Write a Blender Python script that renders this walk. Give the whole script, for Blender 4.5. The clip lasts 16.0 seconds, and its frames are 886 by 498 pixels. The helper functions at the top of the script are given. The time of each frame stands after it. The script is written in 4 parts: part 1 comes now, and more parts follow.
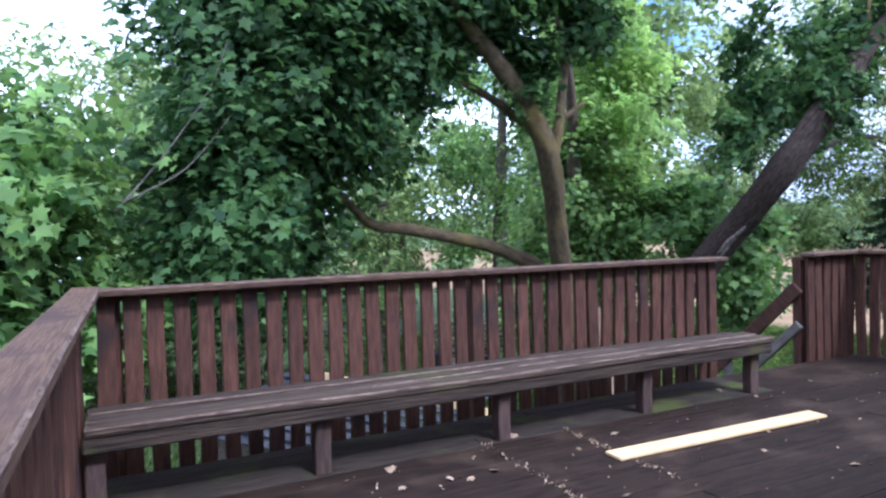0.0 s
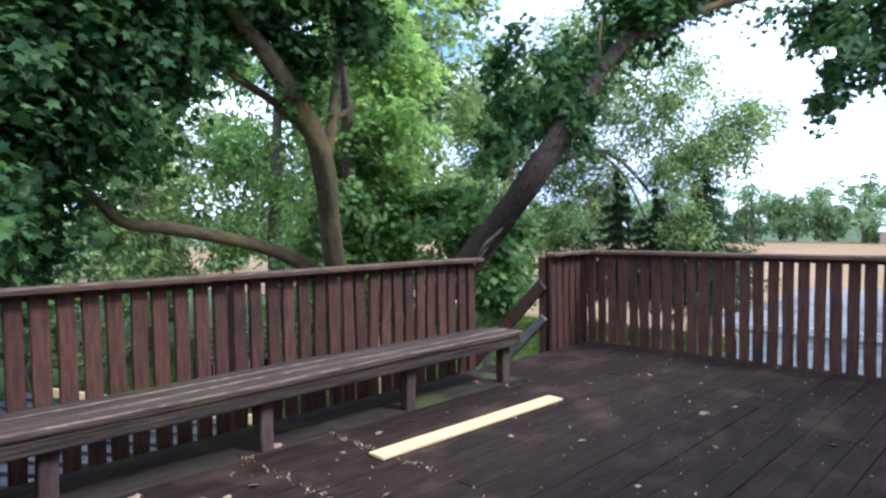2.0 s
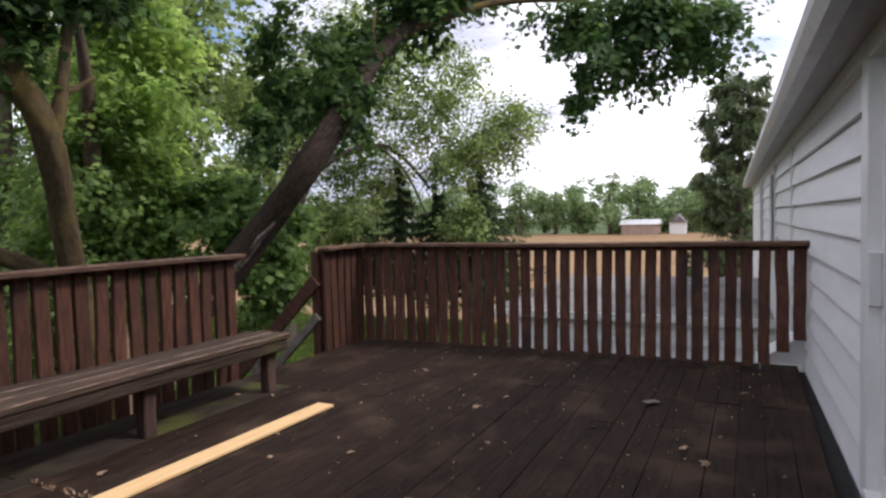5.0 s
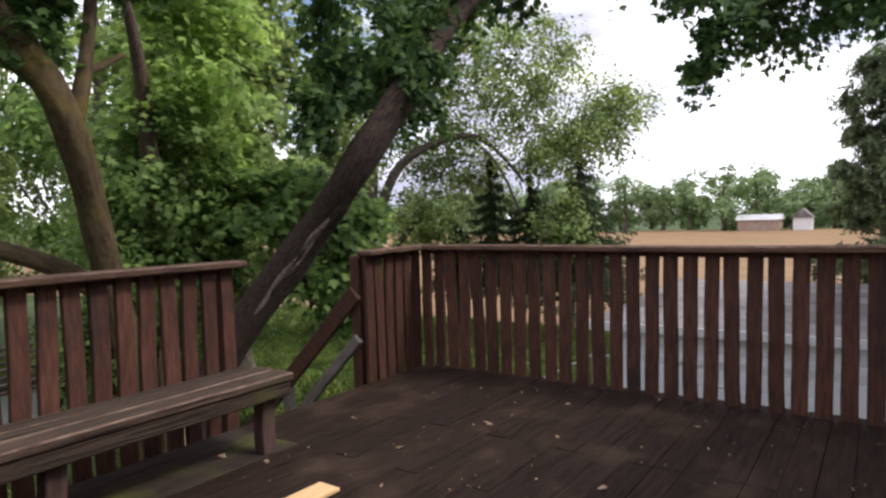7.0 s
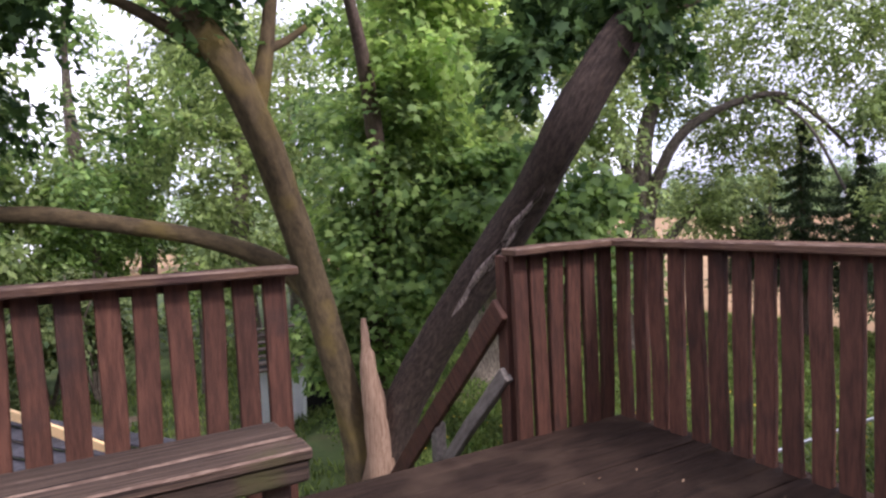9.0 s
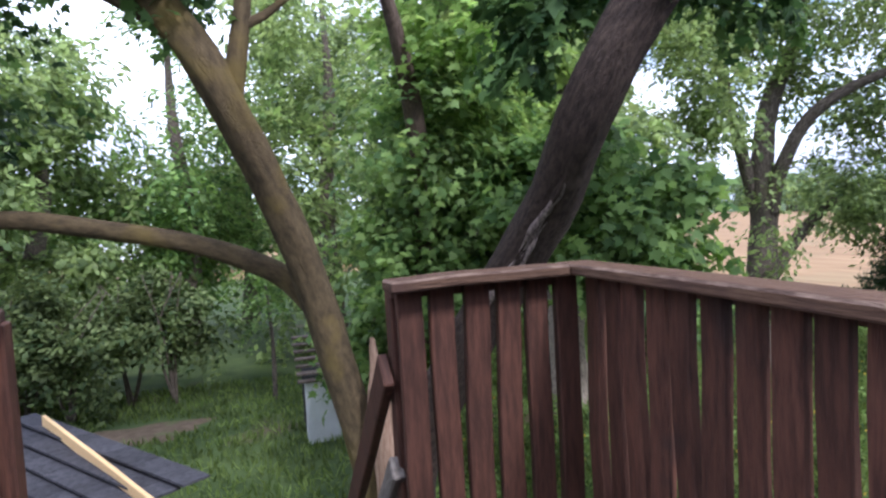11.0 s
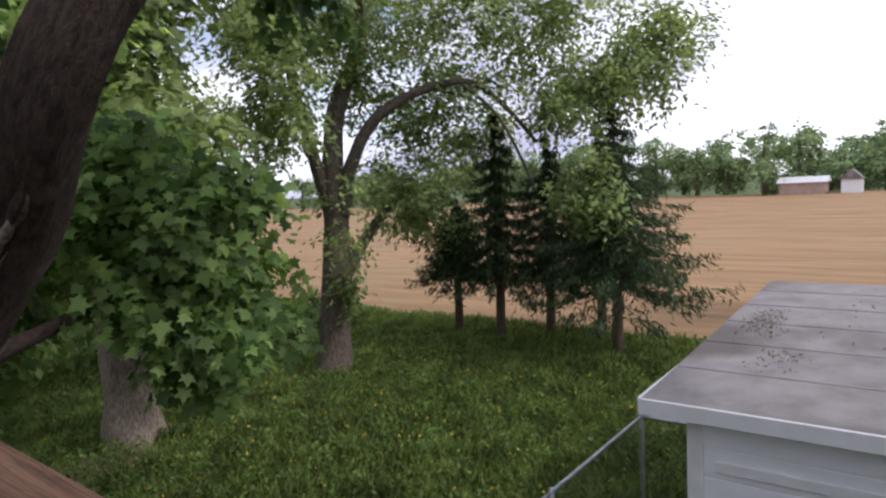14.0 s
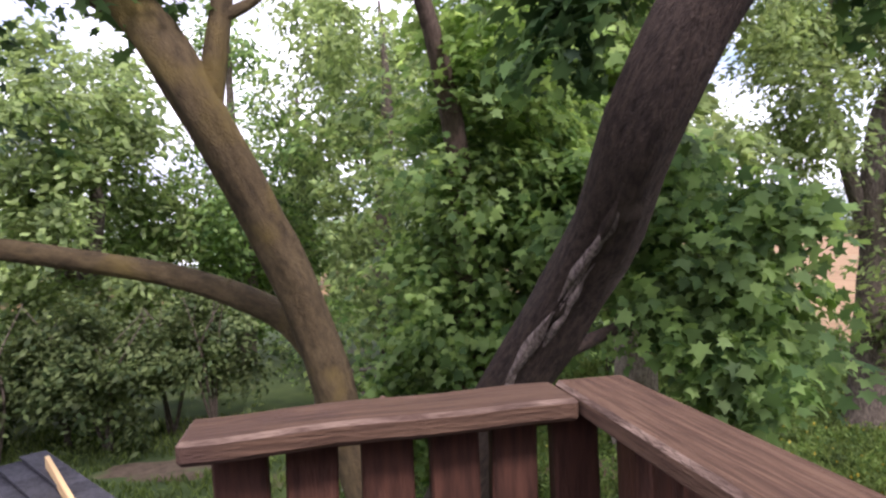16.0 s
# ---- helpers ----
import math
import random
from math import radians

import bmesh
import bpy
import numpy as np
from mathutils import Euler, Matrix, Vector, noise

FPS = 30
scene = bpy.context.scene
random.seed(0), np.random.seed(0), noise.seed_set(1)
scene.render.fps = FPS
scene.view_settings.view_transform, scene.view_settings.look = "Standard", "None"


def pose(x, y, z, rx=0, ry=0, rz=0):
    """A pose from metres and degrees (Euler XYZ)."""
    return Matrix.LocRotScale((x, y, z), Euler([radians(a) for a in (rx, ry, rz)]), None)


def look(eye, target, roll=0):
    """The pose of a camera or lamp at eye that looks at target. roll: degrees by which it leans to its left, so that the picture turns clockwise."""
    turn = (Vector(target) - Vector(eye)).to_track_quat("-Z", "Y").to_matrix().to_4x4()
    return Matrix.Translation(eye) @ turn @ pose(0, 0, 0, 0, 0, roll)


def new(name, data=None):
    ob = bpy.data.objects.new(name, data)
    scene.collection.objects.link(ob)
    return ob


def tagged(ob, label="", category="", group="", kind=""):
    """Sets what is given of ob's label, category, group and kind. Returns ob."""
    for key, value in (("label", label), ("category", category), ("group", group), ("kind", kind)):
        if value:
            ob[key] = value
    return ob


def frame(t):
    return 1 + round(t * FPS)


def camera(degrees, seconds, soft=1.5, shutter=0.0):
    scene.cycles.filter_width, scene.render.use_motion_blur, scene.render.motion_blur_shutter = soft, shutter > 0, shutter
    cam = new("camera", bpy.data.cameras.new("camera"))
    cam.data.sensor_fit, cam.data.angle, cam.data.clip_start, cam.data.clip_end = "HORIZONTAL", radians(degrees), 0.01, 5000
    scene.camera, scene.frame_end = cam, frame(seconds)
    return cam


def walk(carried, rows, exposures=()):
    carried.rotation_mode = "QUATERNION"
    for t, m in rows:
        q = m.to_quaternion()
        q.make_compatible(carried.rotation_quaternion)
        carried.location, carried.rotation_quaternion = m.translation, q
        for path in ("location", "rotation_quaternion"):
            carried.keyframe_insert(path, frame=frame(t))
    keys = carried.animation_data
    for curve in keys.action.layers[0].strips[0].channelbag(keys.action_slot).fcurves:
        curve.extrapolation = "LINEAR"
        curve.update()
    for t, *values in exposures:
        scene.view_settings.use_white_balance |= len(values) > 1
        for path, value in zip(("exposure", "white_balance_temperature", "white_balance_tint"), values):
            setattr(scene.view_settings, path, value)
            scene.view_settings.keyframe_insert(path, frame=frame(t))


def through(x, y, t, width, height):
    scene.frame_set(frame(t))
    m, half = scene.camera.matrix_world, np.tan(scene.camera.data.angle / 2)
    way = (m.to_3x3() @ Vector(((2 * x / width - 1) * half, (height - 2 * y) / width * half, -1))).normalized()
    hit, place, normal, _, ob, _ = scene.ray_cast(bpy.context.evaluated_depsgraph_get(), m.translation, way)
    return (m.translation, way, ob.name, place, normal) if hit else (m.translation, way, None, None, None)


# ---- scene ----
cam = camera(69.2, 16.0, soft=2.4)
PATH = [
    (0, (2.194, 1.552, 1.345), (3.074, 3.347, 1.297), -1.3),
    (0.5, (2.201, 1.544, 1.368), (3.21, 3.269, 1.308), -1.1),
    (1, (2.219, 1.536, 1.384), (3.37, 3.171, 1.317), -1.0),
    (1.5, (2.267, 1.529, 1.375), (3.558, 3.054, 1.31), -1.0),
    (2, (2.293, 1.527, 1.381), (3.721, 2.926, 1.313), -0.8),
    (2.5, (2.33, 1.537, 1.376), (3.887, 2.791, 1.309), -0.9),
    (3, (2.357, 1.546, 1.372), (4.028, 2.644, 1.305), -0.8),
    (3.5, (2.37, 1.534, 1.376), (4.137, 2.468, 1.306), -0.7),
    (6, (3.413, 1.935, 1.304), (5.215, 2.796, 1.212), -1.4),
    (6.5, (3.855, 2.11, 1.321), (5.606, 3.071, 1.229), -1.1),
    (7, (4.31, 2.196, 1.312), (5.954, 3.332, 1.218), -1.6),
    (7.5, (4.767, 2.259, 1.334), (6.266, 3.58, 1.235), -1.9),
    (8, (5.238, 2.424, 1.349), (6.587, 3.896, 1.236), -1.8),
    (8.5, (5.686, 2.557, 1.341), (6.85, 4.179, 1.228), -2.3),
    (9, (6.141, 2.737, 1.288), (7.11, 4.483, 1.175), -2.6),
    (11.5, (7.965, 3.502, 1.308), (8.569, 5.406, 1.199), -3.0),
    (12, (8.244, 3.551, 1.329), (9.033, 5.384, 1.209), -2.8),
    (12.5, (8.404, 3.554, 1.374), (9.477, 5.235, 1.226), -2.7),
    (13, (8.536, 3.791, 1.377), (9.897, 5.246, 1.204), -2.5),
    (13.5, (8.62, 4.0, 1.368), (10.15, 5.275, 1.185), -3.1),
    (14, (8.664, 4.136, 1.399), (10.254, 5.336, 1.214), -2.9),
    (14.5, (8.63, 4.243, 1.407), (10.162, 5.519, 1.245), -3.0),
    (15, (8.526, 4.35, 1.404), (9.843, 5.85, 1.285), -2.8),
    (15.5, (8.391, 4.309, 1.424), (9.299, 6.089, 1.333), -1.9),
    (16, (8.374, 4.449, 1.39), (8.766, 6.41, 1.349), -2.4),
]
walk(cam, [(t, look(eye, target, roll)) for t, eye, target, roll in PATH],
     [(0.0, 1.05, 4730, 17), (1.5, 1.0, 4870, 12), (2.5, 0.65, 5060, 12), (3.5, 0.08, 5830, 16), (6.0, 0.15, 6110, 18), (7.5, 0.28, 6110, 20), (9.0, 0.85, 5830, 29), (11.5, 0.85, 5250, 19),
      (12.0, 1.0, 5440, 24), (12.5, 1.12, 5540, 28), (13.3, 0.45, 5780, 23), (14.5, -0.08, 5920, 21), (15.5, 0.48, 5920, 24), (16.0, 0.85, 5870, 29)])

# ---- world and sun ----
SUN_EL, SUN_AZ = radians(46), radians(164)
world = bpy.data.worlds.new("sky")
scene.world = world
world.use_nodes = True
wn, wl = world.node_tree.nodes, world.node_tree.links
wn.clear()
w_out, w_bg = wn.new("ShaderNodeOutputWorld"), wn.new("ShaderNodeBackground")
w_sky = wn.new("ShaderNodeTexSky")
w_sky.sky_type, w_sky.sun_disc, w_sky.sun_elevation, w_sky.sun_rotation = "NISHITA", False, SUN_EL, SUN_AZ
w_co, w_map = wn.new("ShaderNodeTexCoord"), wn.new("ShaderNodeMapping")
w_map.inputs["Scale"].default_value = (1.0, 1.0, 3.2)
w_noise = wn.new("ShaderNodeTexNoise")
w_noise.inputs["Scale"].default_value, w_noise.inputs["Detail"].default_value = 2.1, 7.0
w_ramp = wn.new("ShaderNodeValToRGB")
w_ramp.color_ramp.elements[0].position, w_ramp.color_ramp.elements[1].position = 0.29, 0.43
w_shade = wn.new("ShaderNodeTexNoise")
w_shade.inputs["Scale"].default_value, w_shade.inputs["Detail"].default_value = 3.4, 6.0
w_tone = wn.new("ShaderNodeValToRGB")
w_tone.color_ramp.elements[0].color, w_tone.color_ramp.elements[1].color = (4.4, 4.5, 5.2, 1), (10.6, 10.6, 10.5, 1)
w_tone.color_ramp.elements[0].position, w_tone.color_ramp.elements[1].position = 0.39, 0.60
w_mix = wn.new("ShaderNodeMix")
w_mix.data_type = "RGBA"
wl.new(w_co.outputs["Generated"], w_map.inputs["Vector"])
wl.new(w_map.outputs[0], w_noise.inputs["Vector"])
wl.new(w_map.outputs[0], w_shade.inputs["Vector"])
wl.new(w_noise.outputs["Fac"], w_ramp.inputs["Fac"])
wl.new(w_shade.outputs["Fac"], w_tone.inputs["Fac"])
wl.new(w_ramp.outputs["Color"], w_mix.inputs["Factor"])
wl.new(w_sky.outputs[0], w_mix.inputs["A"])
wl.new(w_tone.outputs["Color"], w_mix.inputs["B"])
wl.new(w_mix.outputs["Result"], w_bg.inputs["Color"])
wl.new(w_bg.outputs[0], w_out.inputs["Surface"])
w_bg.inputs["Strength"].default_value = 0.150
sun = new("sun", bpy.data.lights.new("sun", "SUN"))
sun.data.energy, sun.data.angle, sun.data.color = 2.1, radians(10), (1.0, 0.93, 0.82)
sun.matrix_world = look((40 * math.cos(SUN_EL) * math.sin(SUN_AZ), 40 * math.cos(SUN_EL) * math.cos(SUN_AZ), 40 * math.sin(SUN_EL)), (0, 0, 0))

# ---- materials ----


def mat(name, base, second=None, rough=0.8, scale=6.0, stretch=(1, 1, 1), bump=0.2, fine=60.0, vary=0.0, metal=0.0, third=None, third_scale=1.2, third_at=0.6, island=False, space="Object", spec=0.3):
    """Procedural surface: two colours in a stretched grain, a large blotch of a third, a fine relief."""
    m = bpy.data.materials.new(name)
    m.use_nodes = True
    n, l = m.node_tree.nodes, m.node_tree.links
    b = n["Principled BSDF"]
    b.inputs["Roughness"].default_value, b.inputs["Metallic"].default_value = rough, metal
    b.inputs["Specular IOR Level"].default_value = spec
    co, mp = n.new("ShaderNodeTexCoord"), n.new("ShaderNodeMapping")
    mp.inputs["Scale"].default_value = stretch
    if space == "World":
        l.new(n.new("ShaderNodeNewGeometry").outputs["Position"], mp.inputs["Vector"])
    elif space == "Bark":
        along = n.new("ShaderNodeAttribute")
        along.attribute_name = "bark"
        l.new(along.outputs["Vector"], mp.inputs["Vector"])
    else:
        l.new(co.outputs["Object"], mp.inputs["Vector"])
    info = n.new("ShaderNodeObjectInfo")
    geo = n.new("ShaderNodeNewGeometry")
    pick = geo.outputs["Random Per Island"] if island else info.outputs["Random"]
    shift = n.new("ShaderNodeVectorMath")
    shift.operation = "ADD"
    comb = n.new("ShaderNodeCombineXYZ")
    mul = n.new("ShaderNodeMath")
    mul.operation = "MULTIPLY"
    mul.inputs[1].default_value = 37.0 if space == "Object" else 0.0
    l.new(pick, mul.inputs[0])
    for i in range(3):
        l.new(mul.outputs[0], comb.inputs[i])
    l.new(mp.outputs[0], shift.inputs[0])
    l.new(comb.outputs[0], shift.inputs[1])
    t1 = n.new("ShaderNodeTexNoise")
    t1.inputs["Scale"].default_value, t1.inputs["Detail"].default_value, t1.inputs["Roughness"].default_value = scale, 8, 0.65
    l.new(shift.outputs[0], t1.inputs["Vector"])
    r1 = n.new("ShaderNodeValToRGB")
    r1.color_ramp.elements[0].position, r1.color_ramp.elements[1].position = 0.36, 0.64
    r1.color_ramp.elements[0].color = (*base, 1)
    r1.color_ramp.elements[1].color = (*(second or base), 1)
    l.new(t1.outputs["Fac"], r1.inputs["Fac"])
    col = r1.outputs["Color"]
    if third:
        t2 = n.new("ShaderNodeTexNoise")
        t2.inputs["Scale"].default_value, t2.inputs["Detail"].default_value = third_scale, 6
        l.new(n.new("ShaderNodeNewGeometry").outputs["Position"], t2.inputs["Vector"])
        r2 = n.new("ShaderNodeValToRGB")
        r2.color_ramp.elements[0].position, r2.color_ramp.elements[1].position = third_at, min(third_at + 0.14, 1)
        l.new(t2.outputs["Fac"], r2.inputs["Fac"])
        mx = n.new("ShaderNodeMix")
        mx.data_type = "RGBA"
        l.new(r2.outputs["Color"], mx.inputs["Factor"])
        l.new(col, mx.inputs["A"])
        mx.inputs["B"].default_value = (*third, 1)
        col = mx.outputs["Result"]
    if vary:
        hsv = n.new("ShaderNodeHueSaturation")
        mr = n.new("ShaderNodeMapRange")
        mr.inputs["To Min"].default_value, mr.inputs["To Max"].default_value = 1 - vary, 1 + vary
        l.new(pick, mr.inputs["Value"])
        l.new(mr.outputs[0], hsv.inputs["Value"])
        l.new(col, hsv.inputs["Color"])
        col = hsv.outputs["Color"]
    l.new(col, b.inputs["Base Color"])
    if bump:
        t3 = n.new("ShaderNodeTexNoise")
        t3.inputs["Scale"].default_value, t3.inputs["Detail"].default_value = fine, 4
        l.new(shift.outputs[0], t3.inputs["Vector"])
        add = n.new("ShaderNodeMath")
        add.operation = "ADD"
        l.new(t1.outputs["Fac"], add.inputs[0])
        l.new(t3.outputs["Fac"], add.inputs[1])
        bp = n.new("ShaderNodeBump")
        bp.inputs["Strength"].default_value, bp.inputs["Distance"].default_value = bump, 0.02
        l.new(add.outputs[0], bp.inputs["Height"])
        l.new(bp.outputs[0], b.inputs["Normal"])
    return m


def leaf_mat(name, low, high, through=0.38, rough=0.55):
    """A leaf: diffuse with gloss, light passing through, a tone of its own for each leaf."""
    m = bpy.data.materials.new(name)
    m.use_nodes = True
    n, l = m.node_tree.nodes, m.node_tree.links
    b, out = n["Principled BSDF"], n["Material Output"]
    geo = n.new("ShaderNodeNewGeometry")
    ramp = n.new("ShaderNodeValToRGB")
    ramp.color_ramp.elements[0].color, ramp.color_ramp.elements[1].color = (*low, 1), (*high, 1)
    l.new(geo.outputs["Random Per Island"], ramp.inputs["Fac"])
    big = n.new("ShaderNodeTexNoise")
    big.inputs["Scale"].default_value, big.inputs["Detail"].default_value = 1.7, 4
    l.new(geo.outputs["Position"], big.inputs["Vector"])
    mr = n.new("ShaderNodeMapRange")
    mr.inputs["From Min"].default_value, mr.inputs["From Max"].default_value = 0.3, 0.7
    mr.inputs["To Min"].default_value, mr.inputs["To Max"].default_value = 0.5, 1.4
    l.new(big.outputs["Fac"], mr.inputs["Value"])
    hsv = n.new("ShaderNodeHueSaturation")
    l.new(mr.outputs[0], hsv.inputs["Value"])
    l.new(ramp.outputs["Color"], hsv.inputs["Color"])
    l.new(hsv.outputs["Color"], b.inputs["Base Color"])
    b.inputs["Roughness"].default_value = rough
    b.inputs["Specular IOR Level"].default_value = 0.2
    tr = n.new("ShaderNodeBsdfTranslucent")
    hs2 = n.new("ShaderNodeHueSaturation")
    hs2.inputs["Value"].default_value, hs2.inputs["Hue"].default_value, hs2.inputs["Saturation"].default_value = 1.5, 0.485, 1.1
    l.new(hsv.outputs["Color"], hs2.inputs["Color"])
    l.new(hs2.outputs["Color"], tr.inputs["Color"])
    mx = n.new("ShaderNodeMixShader")
    mx.inputs["Fac"].default_value = through
    l.new(b.outputs[0], mx.inputs[1])
    l.new(tr.outputs[0], mx.inputs[2])
    l.new(mx.outputs[0], out.inputs["Surface"])
    return m


M_BOARD = mat("brown_stained_wood", (0.050, 0.0212, 0.0132), (0.112, 0.047, 0.0285), 0.7, 7, (6, 6, 0.8), 0.3, 40, 0.22, third=(0.03, 0.019, 0.016), third_scale=2.2)
M_CAP = mat("weathered_cap_wood", (0.078, 0.040, 0.023), (0.195, 0.113, 0.067), 0.8, 7, (0.8, 20, 20), 0.7, 30, 0.12, third=(0.085, 0.045, 0.034), third_scale=3.2, third_at=0.52)
M_WORN = mat("bare_worn_edge", (0.09, 0.052, 0.036), (0.26, 0.18, 0.13), 0.85, 9, (1.2, 5, 5), 0.6, 40, 0.1, third=(0.08, 0.048, 0.034), third_scale=5.0, third_at=0.5)
M_SEAT = mat("weathered_bench_wood", (0.020, 0.0125, 0.009), (0.175, 0.115, 0.078), 0.85, 6, (0.32, 15, 15), 1.0, 22, 0.15, third=(0.10, 0.098, 0.03), third_scale=1.4, third_at=0.63)
M_MOSSY = mat("mossy_bench_edge", (0.020, 0.013, 0.0095), (0.13, 0.088, 0.06), 0.85, 6, (0.32, 15, 15), 1.0, 22, 0.1, third=(0.10, 0.098, 0.03), third_scale=2.2, third_at=0.6)
M_LEG = mat("bench_leg_wood", (0.05, 0.03, 0.024), (0.10, 0.06, 0.048), 0.75, 7, (6, 6, 0.8), 0.35, 40, 0.2, third=(0.06, 0.06, 0.02), third_scale=4.0, third_at=0.6)
M_DECK = mat("worn_deck_stain", (0.0145, 0.0086, 0.006), (0.038, 0.023, 0.0155), 0.75, 5, (0.8, 7, 7), 0.35, 40, 0.16, third=(0.055, 0.035, 0.023), third_scale=2.3, third_at=0.53, spec=0.12)
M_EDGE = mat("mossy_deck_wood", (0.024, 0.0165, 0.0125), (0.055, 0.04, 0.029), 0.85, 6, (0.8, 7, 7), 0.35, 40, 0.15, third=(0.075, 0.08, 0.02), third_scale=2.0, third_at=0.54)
M_NEW = mat("fresh_pine", (0.72, 0.45, 0.20), (0.82, 0.58, 0.30), 0.55, 6, (0.6, 9, 9), 0.15, 40, 0.05)
M_RAILOLD = mat("old_stair_wood", (0.055, 0.04, 0.03), (0.13, 0.105, 0.08), 0.8, 6, (4, 1, 4), 0.4, 40, 0.2)
M_GREY = mat("grey_bare_wood", (0.10, 0.085, 0.07), (0.2, 0.172, 0.145), 0.8, 6, (5, 1, 5), 0.4, 40, 0.1)
M_SIDING = mat("white_siding", (0.82, 0.82, 0.84), (0.88, 0.88, 0.89), 0.5, 3, (0.4, 1, 3), 0.05, 60, 0.03, third=(0.76, 0.76, 0.77), third_scale=0.8)
M_TRIM = mat("white_trim", (0.70, 0.70, 0.69), (0.79, 0.79, 0.78), 0.45, 5, (1, 1, 1), 0.08, 50, 0.03)
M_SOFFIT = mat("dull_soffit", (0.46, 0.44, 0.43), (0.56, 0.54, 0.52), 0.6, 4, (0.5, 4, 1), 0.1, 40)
M_ROOF = mat("grey_roof_sheet", (0.20, 0.185, 0.18), (0.30, 0.28, 0.27), 0.8, 2.2, (1, 1, 1), 0.2, 60, third=(0.13, 0.115, 0.105), third_scale=0.55, third_at=0.5)
M_SHINGLE = mat("dark_shingle", (0.035, 0.034, 0.04), (0.075, 0.072, 0.08), 0.9, 14, (1, 1, 1), 0.5, 120, 0.25)
M_SHINGLE_B = mat("brown_shingle", (0.09, 0.065, 0.05), (0.2, 0.16, 0.13), 0.9, 14, (1, 1, 1), 0.5, 120, 0.3)
M_BARK = mat("maple_bark", (0.070, 0.050, 0.026), (0.155, 0.112, 0.056), 0.92, 5, (3.4, 3.4, 1.5), 1.0, 34, third=(0.20, 0.145, 0.045), third_scale=1.5, third_at=0.5, space="Bark")
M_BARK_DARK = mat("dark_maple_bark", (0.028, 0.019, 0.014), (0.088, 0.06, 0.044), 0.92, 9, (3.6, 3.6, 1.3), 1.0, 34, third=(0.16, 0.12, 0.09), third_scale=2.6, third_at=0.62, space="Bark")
M_BARK2 = mat("grey_bark", (0.06, 0.046, 0.035), (0.2, 0.162, 0.125), 0.9, 9, (3.6, 3.6, 1.2), 1.0, 34, third=(0.13, 0.115, 0.065), third_scale=1.6, third_at=0.6, space="Bark")
M_PALEBARK = mat("pale_grey_bark", (0.15, 0.12, 0.09), (0.42, 0.35, 0.27), 0.9, 9, (3.6, 3.6, 1.2), 1.0, 34, third=(0.16, 0.13, 0.09), third_scale=2.0, third_at=0.58, space="Bark")
M_DARKBARK = mat("spruce_bark", (0.08, 0.055, 0.042), (0.17, 0.12, 0.09), 0.9, 8, (4, 4, 1), 0.8, 30)
M_SPLIT = mat("split_heartwood", (0.24, 0.15, 0.095), (0.42, 0.28, 0.19), 0.85, 8, (6, 6, 0.6), 0.6, 40)
M_SCAR = mat("bare_wood_scar", (0.11, 0.08, 0.065), (0.42, 0.33, 0.28), 0.85, 12, (3, 3, 1), 0.8, 50)
M_STEEL = mat("galvanised_steel", (0.36, 0.37, 0.38), (0.5, 0.51, 0.52), 0.4, 9, (1, 1, 1), 0.05, 60, metal=0.8)
# near-black, stands in for shade inside openings; also colours the deck frame
M_DARK = mat("dark_inside", (0.012, 0.011, 0.011), (0.02, 0.018, 0.017), 0.9, 4)
M_MOSS = mat("moss_and_twigs", (0.09, 0.075, 0.05), (0.2, 0.17, 0.10), 0.95, 12, (1, 1, 1), 0.3, 60, 0.3, island=True)
M_DIRT = mat("bare_dirt", (0.10, 0.07, 0.043), (0.19, 0.135, 0.085), 0.95, 6, (1, 1, 1), 0.6, 40, third=(0.12, 0.14, 0.05), third_scale=2.0, third_at=0.52)
M_DEBRIS = mat("dry_leaf_bits", (0.2, 0.125, 0.07), (0.42, 0.30, 0.2), 0.9, 20, (1, 1, 1), 0.1, 60, 0.4, island=True)
M_BARN = mat("barn_wall", (0.32, 0.23, 0.18), (0.42, 0.32, 0.26), 0.8, 2)
M_BARNROOF = mat("pale_barn_roof", (0.55, 0.55, 0.56), (0.66, 0.66, 0.66), 0.5, 2)
M_BLOOM = mat("dandelion_yellow", (0.55, 0.40, 0.04), (0.70, 0.55, 0.08), 0.8, 8, island=True, vary=0.2)
M_LAWN = mat("lawn_soil", (0.04, 0.065, 0.018), (0.085, 0.12, 0.032), 0.95, 1.1, (1, 1, 1), 0.8, 22, third=(0.14, 0.11, 0.055), third_scale=0.45, third_at=0.62, space="World")
M_FIELD = mat("stubble_field", (0.22, 0.132, 0.060), (0.335, 0.215, 0.106), 0.95, 1.6, (0.75, 0.10, 1), 0.5, 14, third=(0.26, 0.20, 0.10), third_scale=0.12, third_at=0.60, space="World")
L_MAPLE = leaf_mat("maple_leaf", (0.026, 0.060, 0.024), (0.130, 0.220, 0.068), 0.42)
L_BRIGHT = leaf_mat("bright_green_leaf", (0.066, 0.130, 0.042), (0.30, 0.44, 0.130), 0.44)
L_PALE = leaf_mat("silver_maple_leaf", (0.105, 0.155, 0.06), (0.38, 0.48, 0.18), 0.48)
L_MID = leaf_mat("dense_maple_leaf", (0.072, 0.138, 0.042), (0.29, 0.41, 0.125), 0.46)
L_WEED = leaf_mat("weed_leaf", (0.06, 0.11, 0.03), (0.21, 0.30, 0.08), 0.4, 0.6)
# dense maple leaf again, backlight painted in as a paler yellow-green
L_TOP = leaf_mat("backlit_maple_leaf", (0.15, 0.25, 0.075), (0.42, 0.56, 0.18), 0.55)
